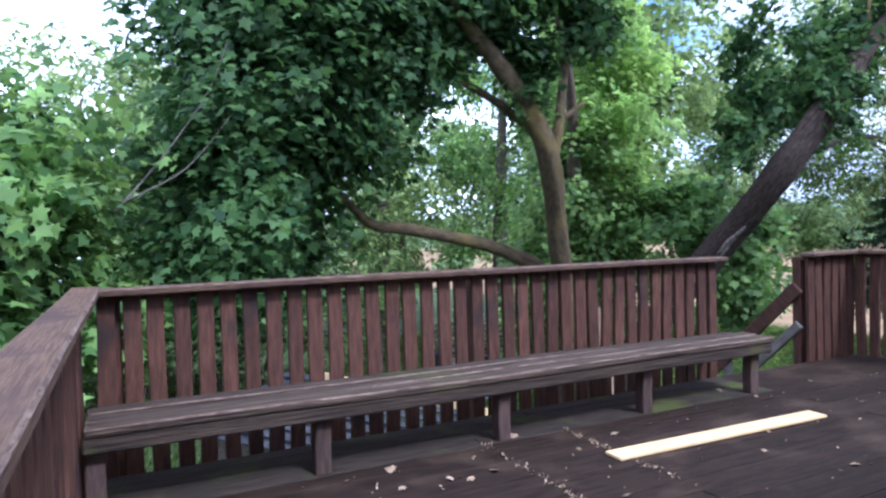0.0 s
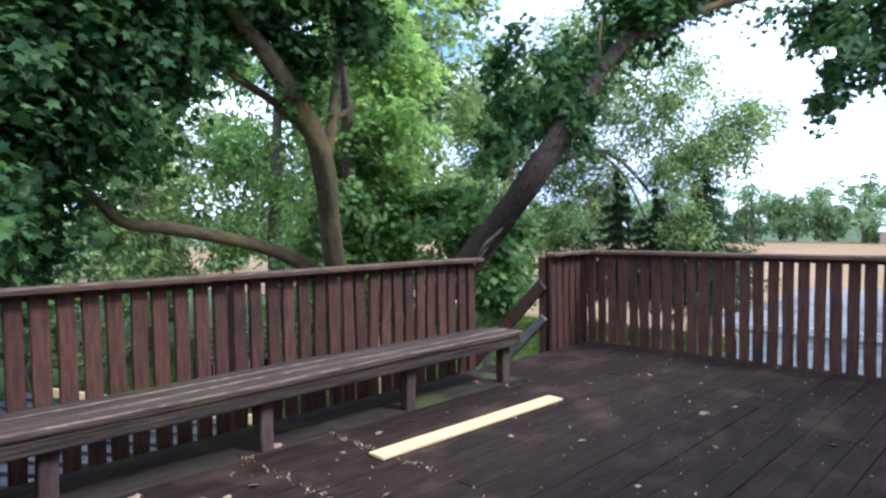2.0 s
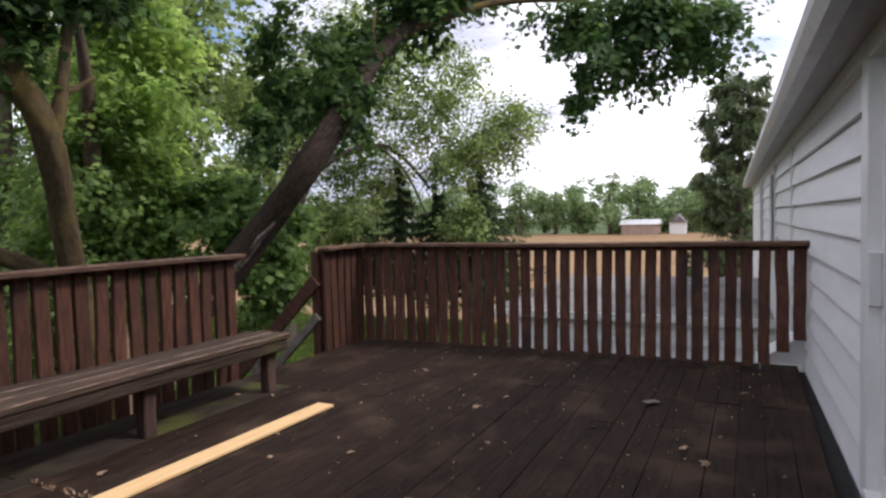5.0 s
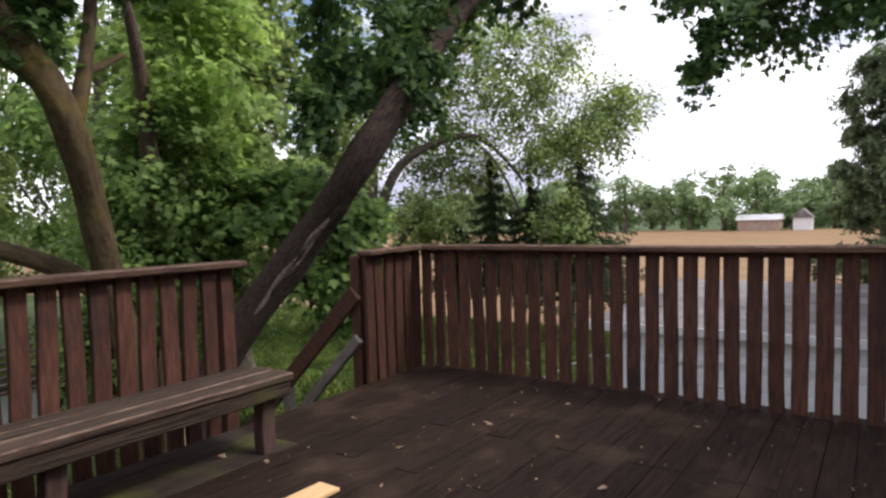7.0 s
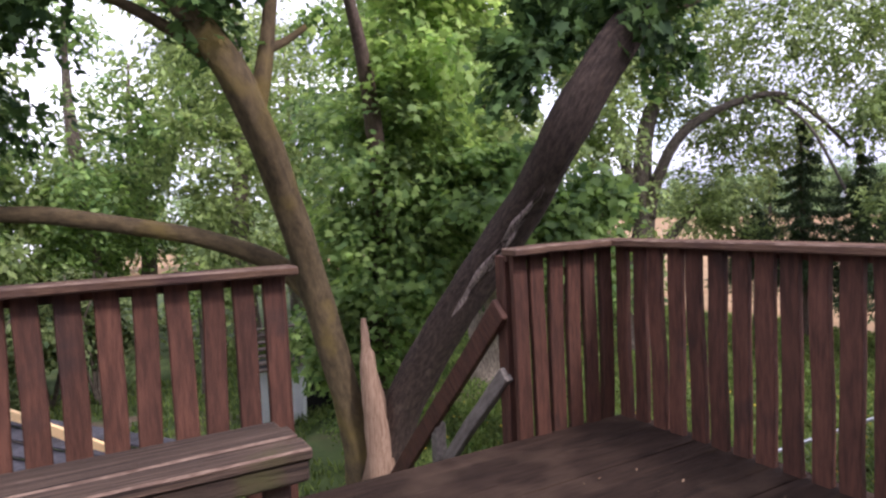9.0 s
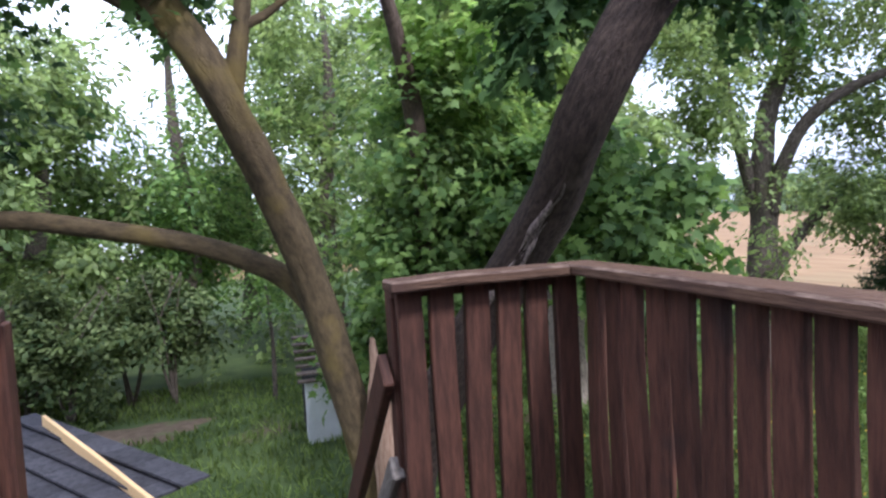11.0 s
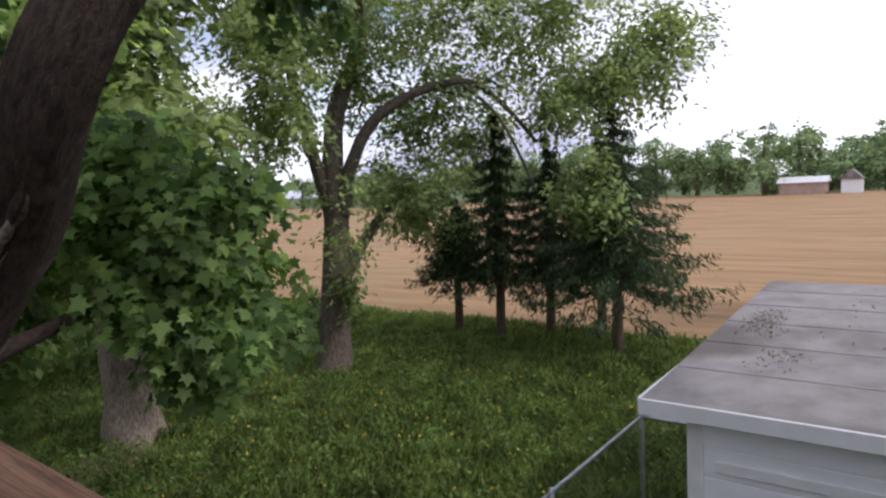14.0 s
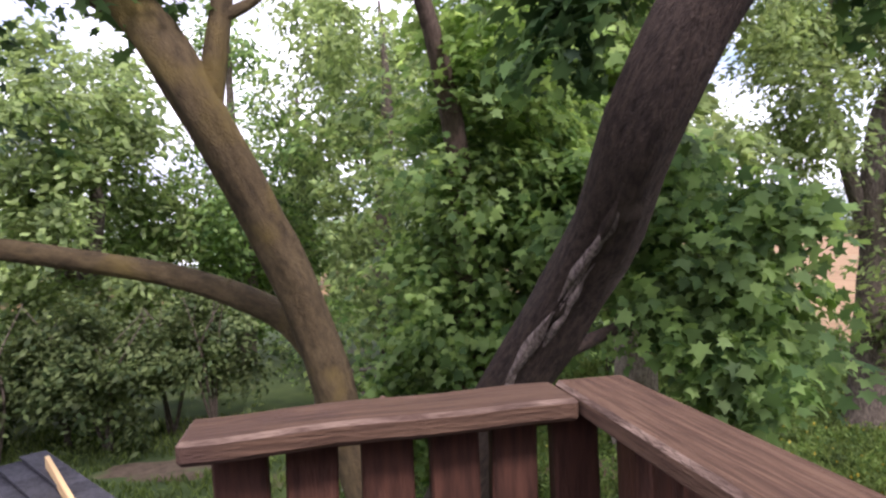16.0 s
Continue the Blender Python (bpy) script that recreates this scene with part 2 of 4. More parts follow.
L_HEDGE = leaf_mat("hedge_leaf", (0.039, 0.068, 0.024), (0.193, 0.240, 0.090), 0.4)
L_SPRUCE = leaf_mat("spruce_needle", (0.028, 0.050, 0.025), (0.088, 0.130, 0.056), 0.28, 0.6)
L_PINE = leaf_mat("pine_needle", (0.075, 0.105, 0.055), (0.19, 0.24, 0.12), 0.35, 0.6)
# distance haze is mixed into this pale green
L_FAR = leaf_mat("hazed_far_foliage", (0.15, 0.22, 0.105), (0.30, 0.40, 0.18), 0.35, 0.7)
L_GRASS = leaf_mat("grass_blade", (0.066, 0.106, 0.027), (0.215, 0.282, 0.08), 0.42, 0.6)
M_GLASS = bpy.data.materials.new("window_glass")
M_GLASS.use_nodes = True
gb = M_GLASS.node_tree.nodes["Principled BSDF"]
gb.inputs["Base Color"].default_value, gb.inputs["Roughness"].default_value = (0.9, 0.95, 0.95, 1), 0.02
gb.inputs["Transmission Weight"].default_value, gb.inputs["IOR"].default_value = 1.0, 1.45

# ---- mesh helpers ----


def part(name, bm, material, parent=None, label=""):
    """Links a bmesh as one mesh object, under a parent if given."""
    me = bpy.data.meshes.new(name)
    bm.to_mesh(me)
    bm.free()
    me.materials.append(material)
    ob = new(name, me)
    if parent:
        ob.parent = parent
    return tagged(ob, label) if label else ob


def empty(name, label, category, group="", kind="", at=(0, 0, 0)):
    ob = new(name)
    ob.empty_display_size = 0.1
    ob.location = at
    return tagged(ob, label, category, group, kind)


def box(x0, x1, y0, y1, z0, z1, bevel=0.004, bm=None):
    bm = bm or bmesh.new()
    before = len(bm.verts)
    m = Matrix.LocRotScale(((x0 + x1) / 2, (y0 + y1) / 2, (z0 + z1) / 2), None, (x1 - x0, y1 - y0, z1 - z0))
    made = bmesh.ops.create_cube(bm, size=1, matrix=m)["verts"]
    if bevel:
        edges = list({e for v in made for e in v.link_edges})
        bmesh.ops.bevel(bm, geom=edges, offset=bevel, segments=1, affect="EDGES")
    return bm


def board_mesh(name, sx, sy, sz, material, seed, bevel=0.005, wobble=0.004, cuts=6, worn=None):
    """A board centred on its middle, a little bowed along its length, with eased edges."""
    rng = random.Random(seed)
    bm = box(-sx / 2, sx / 2, -sy / 2, sy / 2, -sz / 2, sz / 2, bevel)
    ax = max(range(3), key=lambda i: (sx, sy, sz)[i])
    size = (sx, sy, sz)[ax]
    nrm = Vector([1.0 if i == ax else 0.0 for i in range(3)])
    for k in range(1, cuts):
        co = nrm * (-size / 2 + size * k / cuts)
        bmesh.ops.bisect_plane(bm, geom=bm.verts[:] + bm.edges[:] + bm.faces[:], plane_co=co, plane_no=nrm)
    ph = rng.uniform(0, 6)
    for v in bm.verts:
        s = v.co[ax] / size
        for i in range(3):
            if i != ax:
                v.co[i] += wobble * math.sin(s * 4 + ph + i * 1.7) + wobble * 0.5 * math.sin(s * 11 + ph * 2 + i)
    if worn:
        bm.normal_update()
        for f in bm.faces:
            if 0.25 < f.normal.z < 0.96:
                f.material_index = 1
    me = bpy.data.meshes.new(name)
    bm.to_mesh(me)
    bm.free()
    me.materials.append(material)
    if worn:
        me.materials.append(worn)
    return me


def place(name, me, parent, m, label=""):
    ob = new(name, me)
    ob.parent = parent
    ob.matrix_basis = m
    return tagged(ob, label) if label else ob


def tube(points, sides=12, bm=None, rough=0.06, seed=1):
    """A tapered limb through (x, y, z, radius) points, uneven like bark."""
    bm = bm or bmesh.new()
    pts = []
    for i in range(len(points) - 1):
        p0, p1, p2, p3 = (Vector(points[max(0, min(len(points) - 1, i + k))]) for k in (-1, 0, 1, 2))
        for j in range(5):
            t = j / 5
            pts.append(0.5 * ((2 * p1) + (p2 - p0) * t + (2 * p0 - 5 * p1 + 4 * p2 - p3) * t * t + (3 * p1 - p0 - 3 * p2 + p3) * t ** 3))
    pts.append(Vector(points[-1]))
    rings, up = [], Vector((0.3, 0.9, 0.2))
    layer = bm.verts.layers.float_vector.get("bark") or bm.verts.layers.float_vector.new("bark")
    run = seed * 3.7
    for i, p in enumerate(pts):
        a, b = pts[max(i - 1, 0)], pts[min(i + 1, len(pts) - 1)]
        d = (b - a).to_3d().normalized()
        u = d.cross(up).normalized()
        w = d.cross(u)
        c, r = p.to_3d(), max(p[3], 0.004)
        run += (c - pts[i - 1].to_3d()).length if i else 0
        ring = []
        for k in range(sides):
            an = 2 * math.pi * k / sides
            wob = 1 + rough * noise.noise((c.x * 1.5 + math.cos(an) * 2 + seed, c.y * 1.5 + math.sin(an) * 2, c.z * 2.0)) * 2 + rough * 0.7 * math.sin(an * 5 + c.z * 3)
            ring.append(bm.verts.new(c + (u * math.cos(an) + w * math.sin(an)) * r * wob))
            ring[-1][layer] = Vector((r * math.cos(an), r * math.sin(an), run))
        rings.append(ring)
    for ra, rb in zip(rings, rings[1:]):
        for k in range(sides):
            bm.faces.new((ra[k], ra[(k + 1) % sides], rb[(k + 1) % sides], rb[k]))
    bm.faces.new(rings[0][::-1])
    bm.faces.new(rings[-1])
    for f in bm.faces:
        f.smooth = True
    return bm


MAPLE = [(0.0, -0.42), (0.15, -0.2), (0.48, -0.32), (0.36, -0.03), (0.62, 0.22), (0.27, 0.25), (0.0, 0.74), (-0.27, 0.25), (-0.62, 0.22), (-0.36, -0.03), (-0.48, -0.32), (-0.15, -0.2)]
OVAL = [(0.0, -0.5), (0.26, 0.0), (0.0, 0.5), (-0.26, 0.0)]
STRIP = [(0.0, -0.5), (0.10, -0.1), (0.0, 0.5), (-0.10, -0.1)]


def unit(v):
    return v / (np.linalg.norm(v, axis=1)[:, None] + 1e-9)


def sprays(rng, blobs, per_sprig, reach):
    """Leaves on drooping sprigs that fill ellipsoids (x, y, z, rx, ry, rz, count) in boughs with gaps between them."""
    spots, tips, faces = [], [], []
    for x, y, z, rx, ry, rz, count in blobs:
        k = max(1, int(count / per_sprig))
        boughs = max(4, int(k / 20))
        c = unit(rng.normal(size=(boughs, 3))) * rng.uniform(0.1, 1.12, size=(boughs, 1)) ** 0.55
        which = rng.integers(0, boughs, size=k)
        wide = rng.uniform(0.16, 0.38, size=(boughs, 1))
        q = c[which] + rng.normal(size=(k, 3)) * wide[which] * np.array([1, 1, 0.62])
        size = np.array([rx, ry, rz])
        out = unit(q * size)
        lean = unit(rng.normal(size=(boughs, 3)))[which]
        axis = unit(out * 0.7 + lean * 0.6 + rng.normal(size=(k, 3)) * 0.3 - np.array([0, 0, 0.4]))
        face = unit(out * 0.55 + lean * 0.35 + np.array([0, 0, 0.75]) + rng.normal(size=(k, 3)) * 0.25)
        side = unit(np.cross(axis, face))
        q = np.array([x, y, z]) + q * size * 0.92
        for j in range(per_sprig):
            s = (j + 0.5) / per_sprig - 0.5
            sign = 1 if j % 2 else -1
            p = q + axis * (s * reach * 4.2) + side * (sign * reach * 0.62) - np.array([0, 0, reach * 1.1]) * (s + 0.5) ** 2
            spots.append(p + rng.normal(size=p.shape) * reach * 0.3)
            tips.append(axis * 0.7 + side * (0.75 * sign) - np.array([0, 0, 0.45]) + rng.normal(size=p.shape) * 0.25)
            faces.append(face + rng.normal(size=p.shape) * 0.38)
    return np.concatenate(spots), np.concatenate(tips), np.concatenate(faces)


def leaf_mesh(name, centers, shape, size, material, seed, droop=0.6, curl=0.22, along=None, stretch=1.0, facing=None):
    """One mesh of leaves, one polygon each, hung at all angles with the blade leaning to the sky."""
    rng = np.random.default_rng(seed)
    n, k = len(centers), len(shape)
    nrm = unit(rng.normal(size=(n, 3)) * np.array([1, 1, 0.7]) + np.array([0, 0, 0.4])) if facing is None else unit(facing)
    tip = rng.normal(size=(n, 3)) - np.array([0, 0, droop * 2])
    if along is not None:
        tip = along + rng.normal(size=(n, 3)) * (0.35 if facing is None else 0.1)
    tip = unit(tip - nrm * (tip * nrm).sum(1)[:, None])
    side = np.cross(tip, nrm)
    s = size * rng.uniform(0.55, 1.3, size=(n, 1))
    sh = np.array(shape)
    verts = np.empty((n, k, 3), dtype=np.float32)
    for i in range(k):
        bend = -curl * (abs(sh[i, 0]) * 1.2 + sh[i, 1] ** 2)
        verts[:, i] = centers + s * (side * sh[i, 0] * stretch + tip * sh[i, 1] + nrm * bend)
    me = bpy.data.meshes.new(name)
    me.vertices.add(n * k)
    me.vertices.foreach_set("co", verts.ravel())
    me.loops.add(n * k)
    me.loops.foreach_set("vertex_index", np.arange(n * k, dtype=np.int32))
    me.polygons.add(n)
    me.polygons.foreach_set("loop_start", np.arange(0, n * k, k, dtype=np.int32))
    me.polygons.foreach_set("loop_total", np.full(n, k, dtype=np.int32))
    me.update(calc_edges=True)
    me.materials.append(material)
    return me


def crown(name, blobs, parent, material, seed, shape=MAPLE, size=0.14, per_sprig=9, spread=0.13, label="", dense=1.0, **more):
    rng = np.random.default_rng(seed)
    blobs = [(*b[:6], int(b[6] * dense)) for b in blobs]
    spots, tips, faces = sprays(rng, blobs, per_sprig, spread)
    me = leaf_mesh(name, spots, shape, size * (1.22 if shape is MAPLE else 1.0), material, seed + 1, along=tips, facing=faces, **more)
    ob = new(name, me)
    ob.parent = parent
    return tagged(ob, label) if label else ob


# ---- the ground and the far distance ----
GROUND = -2.6


def lift(x, y):
    """Gentle rise and fall of the lawn."""
    return 0.06 * noise.noise((x * 0.15, y * 0.15, 0)) + 0.02 * noise.noise((x * 0.7, y * 0.7, 3))


bm = bmesh.new()
xs = [-900, -300, -100, -40] + [x * 0.75 for x in range(-24, 54)] + [60, 100, 200, 400, 1200]
ys = [-900, -200, -40] + [y * 0.75 for y in range(-8, 54)] + [60, 100, 200, 400, 1200]
grid = [[bm.verts.new((x, y, GROUND + (lift(x, y) if abs(x) < 39 and abs(y) < 39 else 0))) for x in xs] for y in ys]
for j in range(len(ys) - 1):
    for i in range(len(xs) - 1):
        bm.faces.new((grid[j][i], grid[j][i + 1], grid[j + 1][i + 1], grid[j + 1][i])).smooth = True
tagged(part("ground", bm, M_LAWN), "green lawn with worn dirt patches around the deck", "lawn", kind="structure")

bm = bmesh.new()
left, right = [], []
for i in range(60):
    y = -30 + i * 2.2
    x = 24.6 + 0.9 * math.sin(y * 0.35) + 0.5 * math.sin(y * 1.3) - max(0, y - 16) * 0.12
    left.append(bm.verts.new((x, y, GROUND + 0.05)))
    right.append(bm.verts.new((108 + 2 * math.sin(y), y * 1.6, GROUND + 1.1)))
for i in range(59):
    bm.faces.new((left[i], right[i], right[i + 1], left[i + 1]))
for a, b, c, d in ((-120, 22, 50, 118),):
    bm.faces.new([bm.verts.new((x, y, GROUND + 0.05)) for x, y in ((a, c + 6), (b, c), (b, d), (a, d))])
tagged(part("field", bm, M_FIELD), "tan harvested stubble field beyond the lawn", "field", kind="structure")


def grass(name, count, x0, x1, y0, y1, size, seed, keep):
    rng = np.random.default_rng(seed)
    p = np.stack([rng.uniform(x0, x1, count), rng.uniform(y0, y1, count), np.zeros(count)], 1)
    p = p[keep(p)]
    p[:, 2] = [GROUND + lift(a, b) + size * 0.28 for a, b, _ in p]
    up = np.tile([0, 0, 1.6], (len(p), 1))
    me = leaf_mesh(name, p, STRIP, size, L_GRASS, seed, along=up, curl=0.3)
    return new(name, me)


def lawn_clear(p):
    worn = np.array([noise.noise((x * 0.35, y * 0.35, 7)) for x, y, _ in p])
    return (p[:, 0] < 24.2) & (worn < 0.6) & ~((p[:, 1] < 5.8) & (p[:, 0] < 9.2)) & (((p[:, 0] - 5.7) / 1.3) ** 2 + ((p[:, 1] - 16.7) / 0.65) ** 2 > 1) & (((p[:, 0] - 12.9) / 1.0) ** 2 + ((p[:, 1] - 14.3) / 0.6) ** 2 > 1)


tagged(grass("lawn_grass", 60000, 9.2, 24.5, 4, 24, 0.24, 3, lawn_clear), "uneven green lawn grass with weeds", "grass", kind="stuff")
tagged(grass("lawn_grass", 26000, -4, 9.2, 6, 20, 0.20, 4, lawn_clear), "short green grass below the deck", "grass", kind="stuff")

def weeds(name, count, x0, x1, y0, y1, seed):
    g = np.random.default_rng(seed)
    c = np.stack([g.uniform(x0, x1, count), g.uniform(y0, y1, count), np.zeros(count)], 1)
    c = np.repeat(c, 14, axis=0) + g.normal(size=(count * 14, 3)) * np.array([0.13, 0.13, 0])
    c[:, 2] = [GROUND + lift(a, b) for a, b, _ in c] + g.uniform(0.05, 0.24, len(c))
    return new(name, leaf_mesh(name, c[c[:, 0] < 24.3], OVAL, 0.085, L_WEED, seed))


tagged(weeds("lawn_weeds", 5200, 9.6, 24.3, 6.0, 20, 5), "low leafy weeds among the lawn grass", "weeds", kind="stuff")


def tufts(name, count, x0, x1, y0, y1, seed):
    """Clumps of longer blades, taller where the lawn runs out into the field."""
    g = np.random.default_rng(seed)
    c = np.stack([g.uniform(x0, x1, count), g.uniform(y0, y1, count), np.zeros(count)], 1)
    c = c[lawn_clear(c) & (np.array([noise.noise((a * 0.55, b * 0.55, 2)) for a, b, _ in c]) > g.uniform(-0.5, 0.35, count))]
    tall = np.repeat(g.uniform(0.55, 1.0, len(c)) * (0.8 + 0.5 * (c[:, 0] > 19.5)), 18)[:, None]
    root = np.repeat(c, 18, axis=0)
    lean = g.normal(size=root.shape) * np.array([0.55, 0.55, 0.1]) + np.array([0, 0, 1.0])
    root[:, 2] = [GROUND + lift(a, b) for a, b, _ in root]
    p = root + g.normal(size=root.shape) * np.array([0.07, 0.07, 0]) + lean * 0.13 * tall
    return new(name, leaf_mesh(name, p, STRIP, 0.38, L_GRASS, seed, along=lean, curl=0.35, stretch=0.75))


tagged(tufts("grass_tufts", 7000, 9.5, 24.4, 4.5, 24, 8), "taller clumps of green grass in the lawn", "grass", kind="stuff")
fg = np.random.default_rng(15)
blooms = np.stack([fg.uniform(10, 21, 420), fg.uniform(6.5, 16, 420), np.zeros(420)], 1)
blooms = blooms[lawn_clear(blooms)]
blooms[:, 2] = [GROUND + lift(a, b) + 0.2 for a, b, _ in blooms]
tagged(new("dandelions", leaf_mesh("dandelions", np.repeat(blooms, 3, axis=0), OVAL, 0.05, M_BLOOM, 16, stretch=1.6)), "small yellow dandelion heads in the grass", "flowers", kind="stuff")


def dirt(cx, cy, rx, ry, label):
    """A worn patch that follows the lawn's rise and fall, with a ragged edge."""
    b = bmesh.new()
    rings = []
    for f in (0.3, 0.55, 0.8, 1.0):
        ring = []
        for k in range(28):
            a = k * math.tau / 28
            q = f * (1 + 0.22 * math.sin(3 * a + cx) + 0.14 * math.sin(7 * a + cy) * f)
            x, y = cx + rx * q * math.cos(a), cy + ry * q * math.sin(a)
            ring.append(b.verts.new((x, y, GROUND + lift(x, y) + (0.022 if f < 0.9 else -0.01))))
        rings.append(ring)
    b.faces.new(rings[0])
    for ra, rc in zip(rings, rings[1:]):
        for k in range(28):
            b.faces.new((ra[k], rc[k], rc[(k + 1) % 28], ra[(k + 1) % 28])).smooth = True
    tagged(part("dirt_patch", b, M_DIRT), label, "dirt", kind="structure")


dirt(5.7, 16.7, 1.3, 0.65, "bare brown dirt patch in the lawn")
dirt(12.9, 14.3, 1.1, 0.7, "bare reddish soil at the foot of the tree")

# ---- the deck ----
X0, X1, Y0, Y1 = 1.95, 9.0, 1.2, 5.62
deck = empty("floor", "dark brown weathered wooden deck of long boards", "deck", kind="structure")
place("deck_frame", board_mesh("deck_frame", X1 - X0 - 0.02, Y1 - Y0 - 0.02, 0.22, M_DARK, 1, 0.0, 0.0, 1), deck, pose((X0 + X1) / 2, (Y0 + Y1) / 2, -0.155))
rng = random.Random(5)
row, y = 0, Y1 + 0.02
WIDTH = 0.142
while y - WIDTH > Y0 - 0.02:
    cuts = [X0, (4.18 if row % 2 else 4.80), (7.6 if row % 3 and row > 3 else 6.9), X1 + 0.02]
    for a, b in zip(cuts, cuts[1:]):
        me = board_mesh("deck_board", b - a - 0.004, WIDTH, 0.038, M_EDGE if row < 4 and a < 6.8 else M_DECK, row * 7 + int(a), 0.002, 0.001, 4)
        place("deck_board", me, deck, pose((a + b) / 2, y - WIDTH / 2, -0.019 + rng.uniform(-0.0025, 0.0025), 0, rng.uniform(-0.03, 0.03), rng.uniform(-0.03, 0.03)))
    y -= WIDTH + 0.0025
    row += 1

BALUSTERS = [board_mesh("baluster", 0.094, 0.040, 1.30, M_BOARD, 40 + i, 0.005, 0.005) for i in range(7)]


def railing(name, label, p0, p1, out=(0, 1), pitch=0.135, cap_mat=None, posts=(), low=None, inward=0.02, lift_cap=0.0, trim=0.0):
    """A solid-looking guard rail of upright boards between two points, capped by a flat plank."""
    rail = empty(name, label, "railing", "deck railings")
    p0, p1 = Vector(p0), Vector(p1)
    d = (p1 - p0).normalized()
    length = (p1 - p0).length
    turn = math.degrees(math.atan2(d.y, d.x))
    n = int(round(length / pitch))
    o = Vector(out)
    for i in range(n):
        s = (i + 0.5) * length / n
        c = p0 + d * s + o * 0.02
        z0, z1 = -0.26, 1.04
        if low and low(s) is not None:
            z0 = low(s)
        m = pose(c.x + rng.uniform(-.003, .003), c.y, (z0 + z1) / 2, rng.uniform(-.3, .3), rng.uniform(-.5, .5), turn + rng.uniform(-1.2, 1.2))
        place("baluster", BALUSTERS[rng.randrange(7)], rail, m @ Matrix.Diagonal((1 + rng.uniform(-.04, .05), 1, (z1 - z0) / 1.30, 1)))
    mid = (p0 + p1) / 2
    cap = board_mesh("cap", length + 0.06 - trim, 0.15, 0.042, cap_mat or M_CAP, hash_of(name), 0.008, 0.004, 24, M_WORN)
    place("cap", cap, rail, pose(mid.x - o.x * inward - d.x * trim / 2, mid.y - o.y * inward - d.y * trim / 2, 1.061 + lift_cap, 0, 0, turn), "worn flat top plank")
    b = board_mesh("rail", length, 0.036, 0.089, M_BOARD, 3, 0.004, 0.002)
    place("rail", b, rail, pose(mid.x + o.x * 0.06, mid.y + o.y * 0.06, -0.12, 0, 0, turn))
    b = board_mesh("rail", length, 0.036, 0.04, M_BOARD, 3, 0.004, 0.001)
    place("rail", b, rail, pose(mid.x + o.x * 0.057, mid.y + o.y * 0.057, 1.02, 0, 0, turn))
    for s in posts:
        c = p0 + d * s + o * 0.125
        place("post", board_mesh("post", 0.09, 0.09, 1.5, M_BOARD, 9, 0.006, 0.002), rail, pose(c.x, c.y, 0.28, 0, 0, turn))
    return rail


def hash_of(text):
    return sum(ord(c) * (i + 1) for i, c in enumerate(text)) % 997


railing("bench_railing", "dark brown upright-board railing behind the long bench", (X0 + 0.05, Y1 + 0.01), (6.93, Y1 + 0.01), out=(0, 1), posts=(4.9, 2.5, 0.1))
railing("end_railing", "dark brown board railing with grey weathered cap at the deck end", (X0, Y0 + 0.1), (X0, Y1 + 0.07), out=(-1, 0))
railing("stair_railing", "short brown board railing beside the stair opening", (8.17, Y1 + 0.01), (X1 - 0.075, Y1 + 0.01), out=(0, 1), posts=(0.05,), trim=0.12)
railing("far_railing", "dark brown upright-board railing facing the field", (X1 - 0.135, Y0 + 0.03), (X1 - 0.055, Y1 + 0.04), out=(1, 0), inward=0.032, lift_cap=0.004,
        low=lambda s: max(-0.26, 0.30 - s * 0.8) if s < 0.40 else None)

# the long bench
bench = empty("bench", "long weathered wooden bench fixed along the deck railing", "bench")
for i, (a, b) in enumerate(((X0 + 0.03, 6.81), (X0 + 0.03, 6.80), (X0 + 0.03, 6.78))):
    me = board_mesh("seat_plank", b - a, 0.136, 0.045, M_SEAT, 60 + i, 0.008, 0.006, 30, M_WORN)
    place("seat_plank", me, bench, pose((a + b) / 2, 5.055 + i * 0.142, 0.437, rng.uniform(-1, 1), 0, 0))
front = board_mesh("apron", 4.83, 0.04, 0.085, M_MOSSY, 71, 0.01, 0.004, 24)
place("apron", front, bench, pose((X0 + 6.80) / 2 + 0.01, 5.02, 0.372), "mossy front edge board")
for x in (2.02, 3.15, 4.34, 5.56, 6.70):
    place("leg", board_mesh("leg", 0.09, 0.09, 0.412, M_LEG, int(x * 10), 0.007, 0.003), bench, pose(x, 5.12, 0.206, 0, 0, rng.uniform(-2, 2)))
    place("rail", board_mesh("rail", 0.04, 0.42, 0.085, M_LEG, int(x * 11), 0.006, 0.002), bench, pose(x + 0.066, 5.27, 0.37))

# the loose new plank
tagged(part("loose_plank", box(4.72, 6.53, 4.40, 4.54, 0.003, 0.022, 0.003), M_NEW), "fresh yellow pine plank lying loose on the deck", "plank")
bpy.data.objects["loose_plank"].data.transform(Matrix.Translation((5.6, 4.47, 0)) @ Matrix.Rotation(radians(-1.5), 4, "Z") @ Matrix.Translation((-5.6, -4.47, 0)))

# stair rails down from the opening
stair = empty("stair", "old wooden stair rail and stringer leading down to the lawn", "stair")


def slanted(name, a, b, w, h, material, parent, label=""):
    a, b = Vector(a), Vector(b)
    me = board_mesh(name, w, (b - a).length, h, material, hash_of(name) + int(h * 100), 0.006, 0.004)
    q = (b - a).to_track_quat("Y", "Z")
    return place(name, me, parent, Matrix.Translation((a + b) / 2) @ q.to_matrix().to_4x4(), label)


